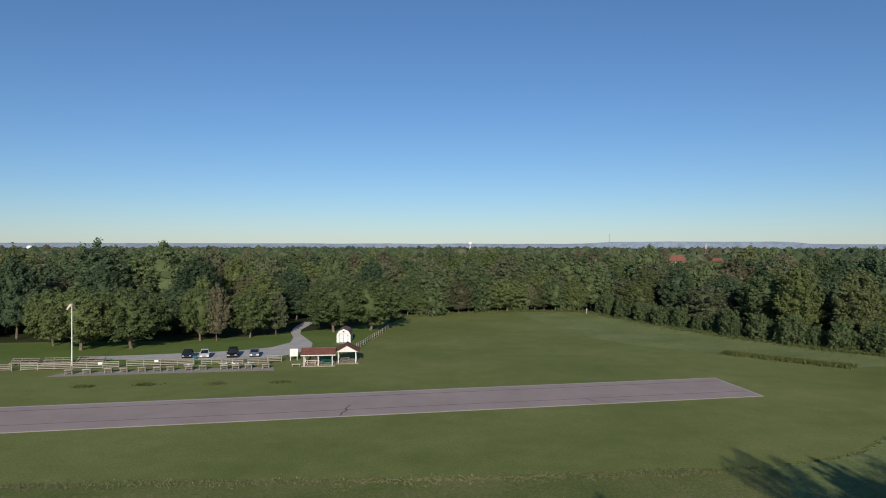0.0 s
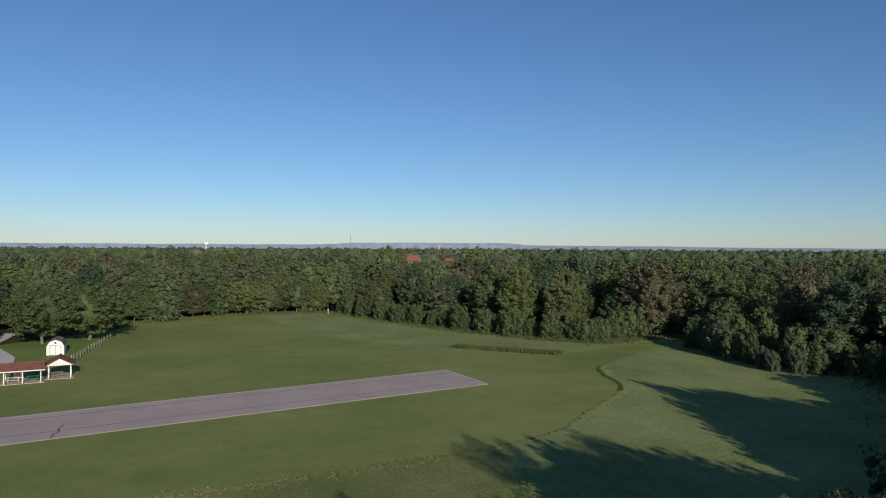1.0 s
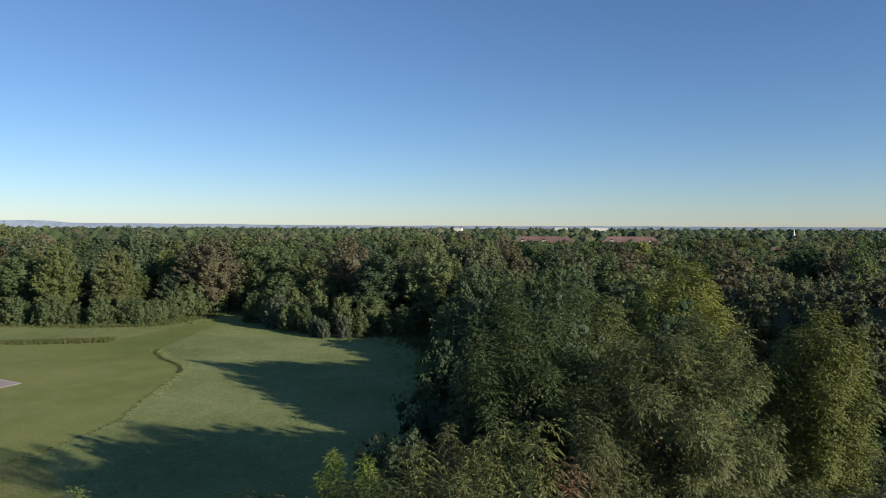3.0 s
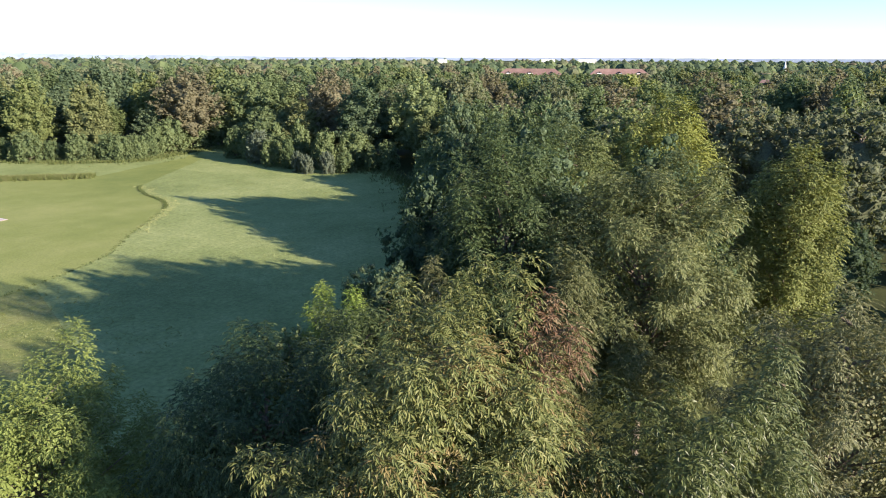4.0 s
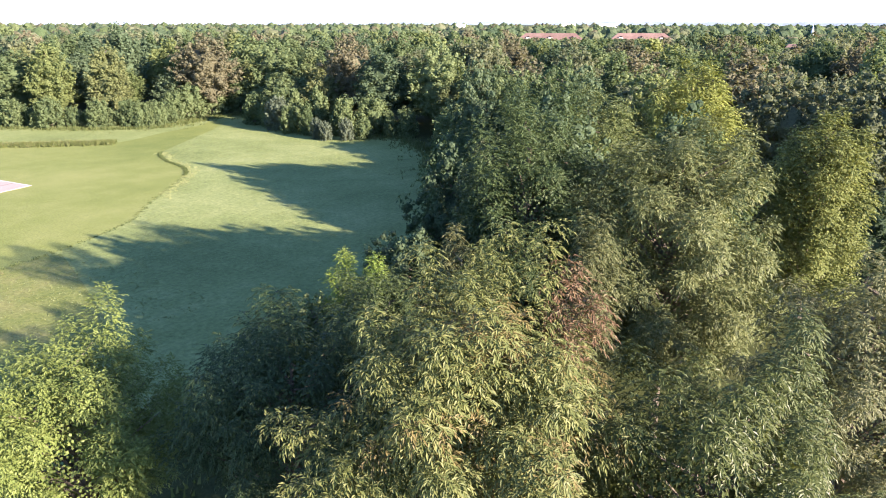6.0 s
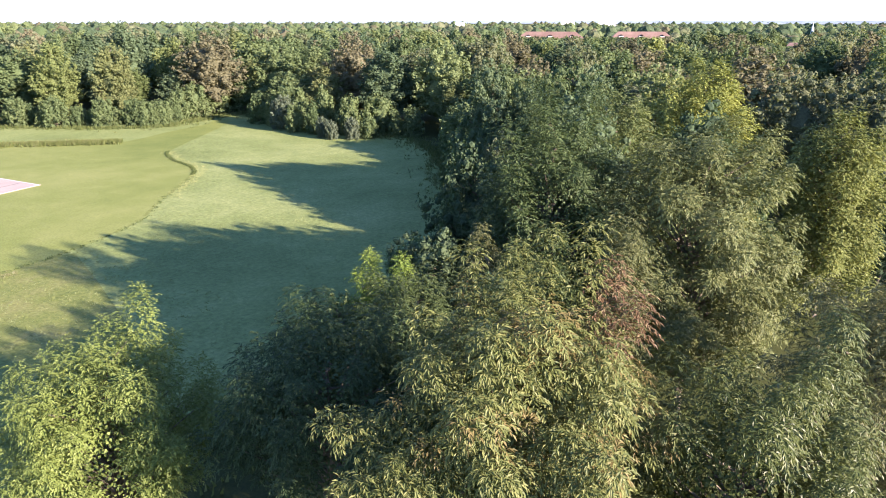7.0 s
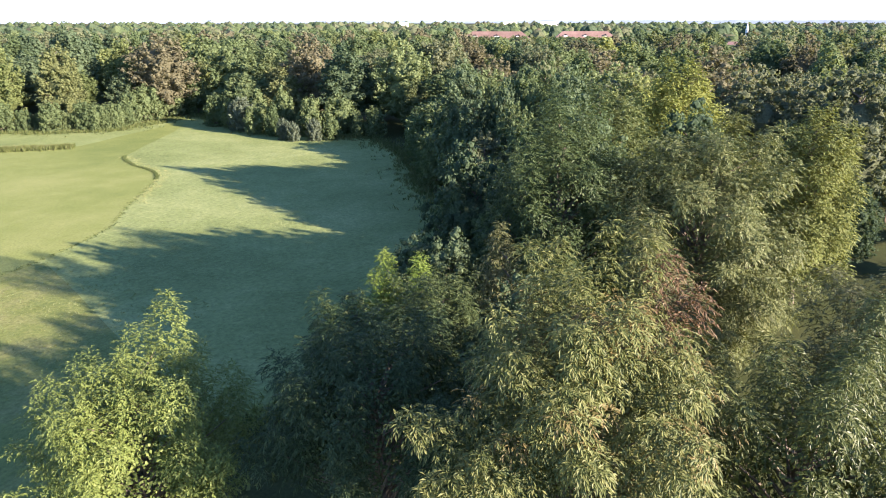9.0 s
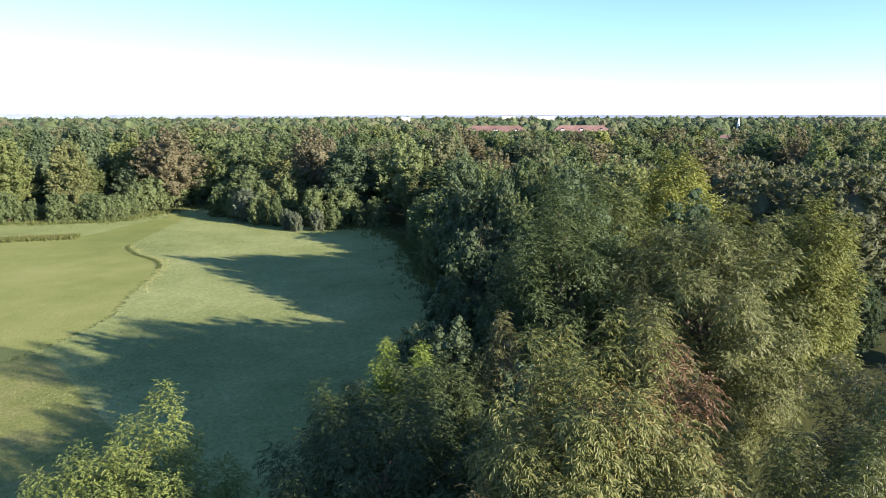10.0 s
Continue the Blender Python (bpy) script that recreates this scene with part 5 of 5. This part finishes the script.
# ---- far buildings and masts ----
def water_tower(x, y, r, z, label):
    ob = thing("water_tower", label, "water tower", (x, y, 0))
    bm = bmesh.new()
    bmesh.ops.create_uvsphere(bm, u_segments=16, v_segments=10, radius=r, matrix=Matrix.Translation((0, 0, z)) @ Matrix.Diagonal((1, 1, 0.75, 1)))
    part("tank", bm, WHITE, ob)
    v, f = tube([(0, 0, 0), (0, 0, z * 0.5), (0, 0, z)], [r * 0.4, r * 0.22, r * 0.35], 10)
    mesh_object("stem", raw_mesh("stem", v, f), WHITE, ob)


def mast(x, y, h, wide, label, banded):
    ob = thing("radio_mast", label, "mast", (x, y, 0))
    step = h / 6
    for k in range(6):
        bm = bmesh.new()
        z0, z1 = k * step, (k + 1) * step
        w = wide * (1 - 0.12 * k) / 2
        for sx, sy in ((-1, -1), (1, -1), (1, 1), (-1, 1)):
            beam(bm, (sx * w, sy * w, z0), (sx * w * 0.9, sy * w * 0.9, z1), wide * 0.12, wide * 0.12)
        for s in (-1, 1):
            beam(bm, (-w, s * w, z0), (w, s * w, z1), wide * 0.08, wide * 0.08)
            beam(bm, (s * w, w, z0), (s * w, -w, z1), wide * 0.08, wide * 0.08)
        part("section", bm, (BRICK, PALE)[k % 2] if banded else STEEL, ob)


def hall(x, y, turn, long, deep, eave, ridge, wall, roof, label, name="apartment_house", dormers=0):
    ob = thing(name, label, "house", (x, y, 0), turn)
    part("wall", boxed(((0, 0, eave / 2), (long, deep, eave))), wall, ob)
    bm = bmesh.new()
    over, hip = 0.8, min(long * 0.12, deep * 0.45)
    low = [bm.verts.new(p) for p in ((-long / 2 - over, -deep / 2 - over, eave), (long / 2 + over, -deep / 2 - over, eave), (long / 2 + over, deep / 2 + over, eave), (-long / 2 - over, deep / 2 + over, eave))]
    top = [bm.verts.new(p) for p in ((-long / 2 + hip, 0, ridge), (long / 2 - hip, 0, ridge))]
    bm.faces.new(low)
    bm.faces.new((low[0], low[1], top[1], top[0]))
    bm.faces.new((low[2], low[3], top[0], top[1]))
    bm.faces.new((low[1], low[2], top[1]))
    bm.faces.new((low[3], low[0], top[0]))
    part("roof", bm, roof, ob)
    for k in range(dormers):
        u = -long / 2 + long * (k + 0.5) / dormers
        bm = bmesh.new()
        mid_y, z = -deep * 0.34, eave + (ridge - eave) * 0.2
        q = [bm.verts.new(p) for p in ((u - 2.6, mid_y - 1.6, z), (u + 2.6, mid_y - 1.6, z), (u, mid_y - 1.6, z + 2.0), (u, mid_y + 3, z + 2.0), (u - 2.6, mid_y + 1, z), (u + 2.6, mid_y + 1, z))]
        bm.faces.new((q[0], q[2], q[3], q[4]))
        bm.faces.new((q[1], q[5], q[3], q[2]))
        part("dormer_roof", bm, roof, ob)
        bm = prism(bmesh.new(), [(mid_y - 1.5, z), (mid_y - 1.3, z)], u - 2.2, u + 2.2) if False else boxed(((u, mid_y - 1.4, z + 0.35), (3.6, 0.1, 0.9)))
        part("dormer_front", bm, WHITE, ob)
    n = max(2, int(long / 5))
    for k in range(n):
        for level in range(max(1, int(eave / 3.2))):
            part("window", boxed(((-long / 2 + long * (k + 0.5) / n, -deep / 2 - 0.03, 1.6 + level * 3.0), (1.2, 0.08, 1.3))), DARKGLASS, ob)


water_tower(96, 2498, 10, 27, "white ball-shaped water tower far over the woods")
water_tower(-910, 1553, 6.5, 14.5, "white ball-shaped water tower far over the woods")
mast(460, 1946, 51, 2.2, "thin grey radio mast far away", False)
mast(209.4, 562, 23, 2.4, "red and white banded lattice mast over the woods", True)
hall(142, 427, -18, 9, 7, 12.2, 16, WHITE, SHINGLE, "white house with a red roof among trees", "house")
hall(163, 419, -20, 6, 6, 12.0, 14.6, WHITE, SHINGLE, "white house with a red roof among trees", "house")
hall(537, 266, -64, 52, 18, 8.0, 13.2, BRICK, ROOFTILE, "long brick apartment house with a red-brown roof", dormers=3)
hall(584, 208, -66, 48, 18, 8.0, 13.2, BRICK, ROOFTILE, "long brick apartment house with a red-brown roof", dormers=3)
for x, y, long, top in [(1994, 930, 40, 17.8), (2038, 826, 54, 17.6), (1505, 987, 20, 16.4)]:
    hall(x, y, -64, long, 30, top - 1, top, WHITE, WHITE, "pale flat warehouse far away", "warehouse")
hall(395, 63, -80, 7, 6, 9.5, 11.6, WHITE, BROWNROOF, "small white house among trees", "house")


def steeple(x, y):
    ob = thing("church_steeple", "slim white church steeple far over the trees", "steeple", (x, y, 0))
    part("tower", boxed(((0, 0, 7), (2, 2, 13.6))), WHITE, ob)
    bm = bmesh.new()
    bmesh.ops.create_cone(bm, segments=8, radius1=1.2, radius2=0.05, depth=7, cap_ends=True, matrix=Matrix.Translation((0, 0, 17.1)))
    part("spire", bm, WHITE, ob)


steeple(693, 98)


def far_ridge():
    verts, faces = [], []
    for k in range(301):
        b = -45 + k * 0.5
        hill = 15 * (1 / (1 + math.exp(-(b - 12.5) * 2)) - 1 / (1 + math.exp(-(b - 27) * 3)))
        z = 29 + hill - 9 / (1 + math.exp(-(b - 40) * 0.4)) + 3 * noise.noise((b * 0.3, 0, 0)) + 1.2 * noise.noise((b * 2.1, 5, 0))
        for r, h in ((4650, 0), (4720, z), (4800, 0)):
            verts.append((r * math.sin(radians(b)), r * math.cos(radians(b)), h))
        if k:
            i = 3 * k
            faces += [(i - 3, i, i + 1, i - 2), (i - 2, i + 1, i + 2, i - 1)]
    tagged(mesh_object("backdrop_ridge", raw_mesh("backdrop_ridge", verts, faces), HAZED_RIDGE), "low ridge on the horizon with haze put into its blue-grey colour", "hills", kind="structure")


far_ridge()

# ---- long grass, tufts, banks ----
def tufts(name, label, spots, material, seed, tall=0.3, wide=0.05, blades=6, lean=0.5, spread=0.12):
    """Grass blades, one triangle each. spots: x, y and a scale."""
    rng = np.random.default_rng(seed)
    s = np.repeat(np.array(spots, float), blades, 0)
    n = len(s)
    p = np.stack([s[:, 0] + rng.normal(size=n) * spread, s[:, 1] + rng.normal(size=n) * spread, np.full(n, 0.01)], 1)
    a = rng.uniform(0, 6.283, n)
    d = np.stack([np.cos(a), np.sin(a), 0 * a], 1)
    h = tall * s[:, 2] * rng.uniform(0.6, 1.3, n)
    t = rng.uniform(0, 6.283, n)
    tip = p + np.stack([np.cos(t) * lean * h, np.sin(t) * lean * h, h], 1)
    w = wide * rng.uniform(0.6, 1.4, n)[:, None]
    v = np.stack([p - d * w, p + d * w, tip], 1).reshape(-1, 3)
    ob = mesh_object(name, raw_mesh(name, v, np.arange(n * 3).reshape(-1, 3)), material)
    return tagged(ob, label, "grass", kind="stuff")


g_rng = np.random.default_rng(77)


def along(line, per_metre, half, lo=0.6, hi=1.2):
    out = []
    for p, q in zip(line, line[1:]):
        p, q = np.array(p[:2], float), np.array(q[:2], float)
        long = np.linalg.norm(q - p)
        side = np.array([-(q - p)[1], (q - p)[0]]) / max(long, 1e-6)
        for _ in range(int(long * per_metre + g_rng.random())):
            c = p + (q - p) * g_rng.random() + side * g_rng.normal() * half
            out.append((c[0], c[1], g_rng.uniform(lo, hi)))
    return out


bank = [np.array(p) + np.array((0.5, -0.5)) for p in ARC[26:]]
tufts("grass_bank", "low curved bank of longer pale grass with its shadow line in dark blades", along(bank[8:], 7, 0.6), BLADES, 1, 0.14, 0.06)
# thin row of dark blades: the bank's shadow line, put in as colour
tufts("grass_bank", "low curved bank of longer pale grass with its shadow line in dark blades", along(ARC[46:], 22, 0.1), DARKBLADES, 2, 0.24, 0.045)
tufts("grass_fringe", "fringe of longer grass along the mown field", along(ARC[:46], 4, 0.22), DARKBLADES, 3, 0.13, 0.05)
tufts("dry_grass_fringe", "fringe of pale dry grass along the mown field", along(smooth_line([(-40, 63.6), (-19, 65), (-1, 65.8), (17, 67.4), (27, 68)]), 16, 0.6), DRYBLADES, 4, 0.16, 0.05)
tufts("tall_grass_strip", "strip of uncut dark tall grass in the field", along([(57, 143.2), (61, 139), (66, 134), (71, 129), (74, 126.5)], 90, 0.9, 0.7, 1.3), DARKBLADES, 5, 0.6, 0.07)
tufts("tall_grass_strip", "strip of brown seeding grass in the field", along([(60, 140.4), (66, 134.6), (72, 128.6)], 30, 0.7, 0.7, 1.3), DRYBLADES, 6, 0.6, 0.05)
for x, y in [(-55.3, 108.3), (-46.3, 109.9), (-35.9, 110.9), (-25.7, 112.2)]:
    tufts("grass_clump", "dark clump of uncut grass near the runway", [(x + g_rng.normal() * 0.75, y + g_rng.normal() * 0.45, g_rng.uniform(0.6, 1.2)) for _ in range(150)], DARKBLADES, int(x * -10), 0.3, 0.06)
meadow_spots = []
while len(meadow_spots) < 12000:
    x, y = g_rng.uniform(20, 112), g_rng.uniform(30, 232)
    if inside(FIELD, x, y) and not inside(mown, x, y):
        meadow_spots.append((x, y, g_rng.uniform(0.5, 1.2) * (0.7 + 0.6 * noise.noise((x * 0.1, y * 0.1, 0)))))
tufts("meadow_grass", "uneven long meadow grass", meadow_spots, BLADES, 8, 0.12, 0.04, 5, 1.0, 0.5)
weed_spots = []
while len(weed_spots) < 1600:
    x, y = g_rng.uniform(-45, 34), g_rng.uniform(46, 69)
    if not inside(mown, x, y):
        weed_spots.append((x, y, g_rng.uniform(0.5, 1.2)))
tufts("weeds", "low weeds beside the mown field", weed_spots, WEEDBLADES, 9, 0.12, 0.05, 4, 0.9, 0.2)
edge_spots = along([p for p in FIELD[9:]], 12, 0.8) + along([p for p in FIELD[9:]], 8, 2.2)
tufts("edge_grass", "tall unmown grass along the wood's edge", edge_spots, DARKBLADES, 10, 0.5, 0.08, 5, 0.6, 0.3)
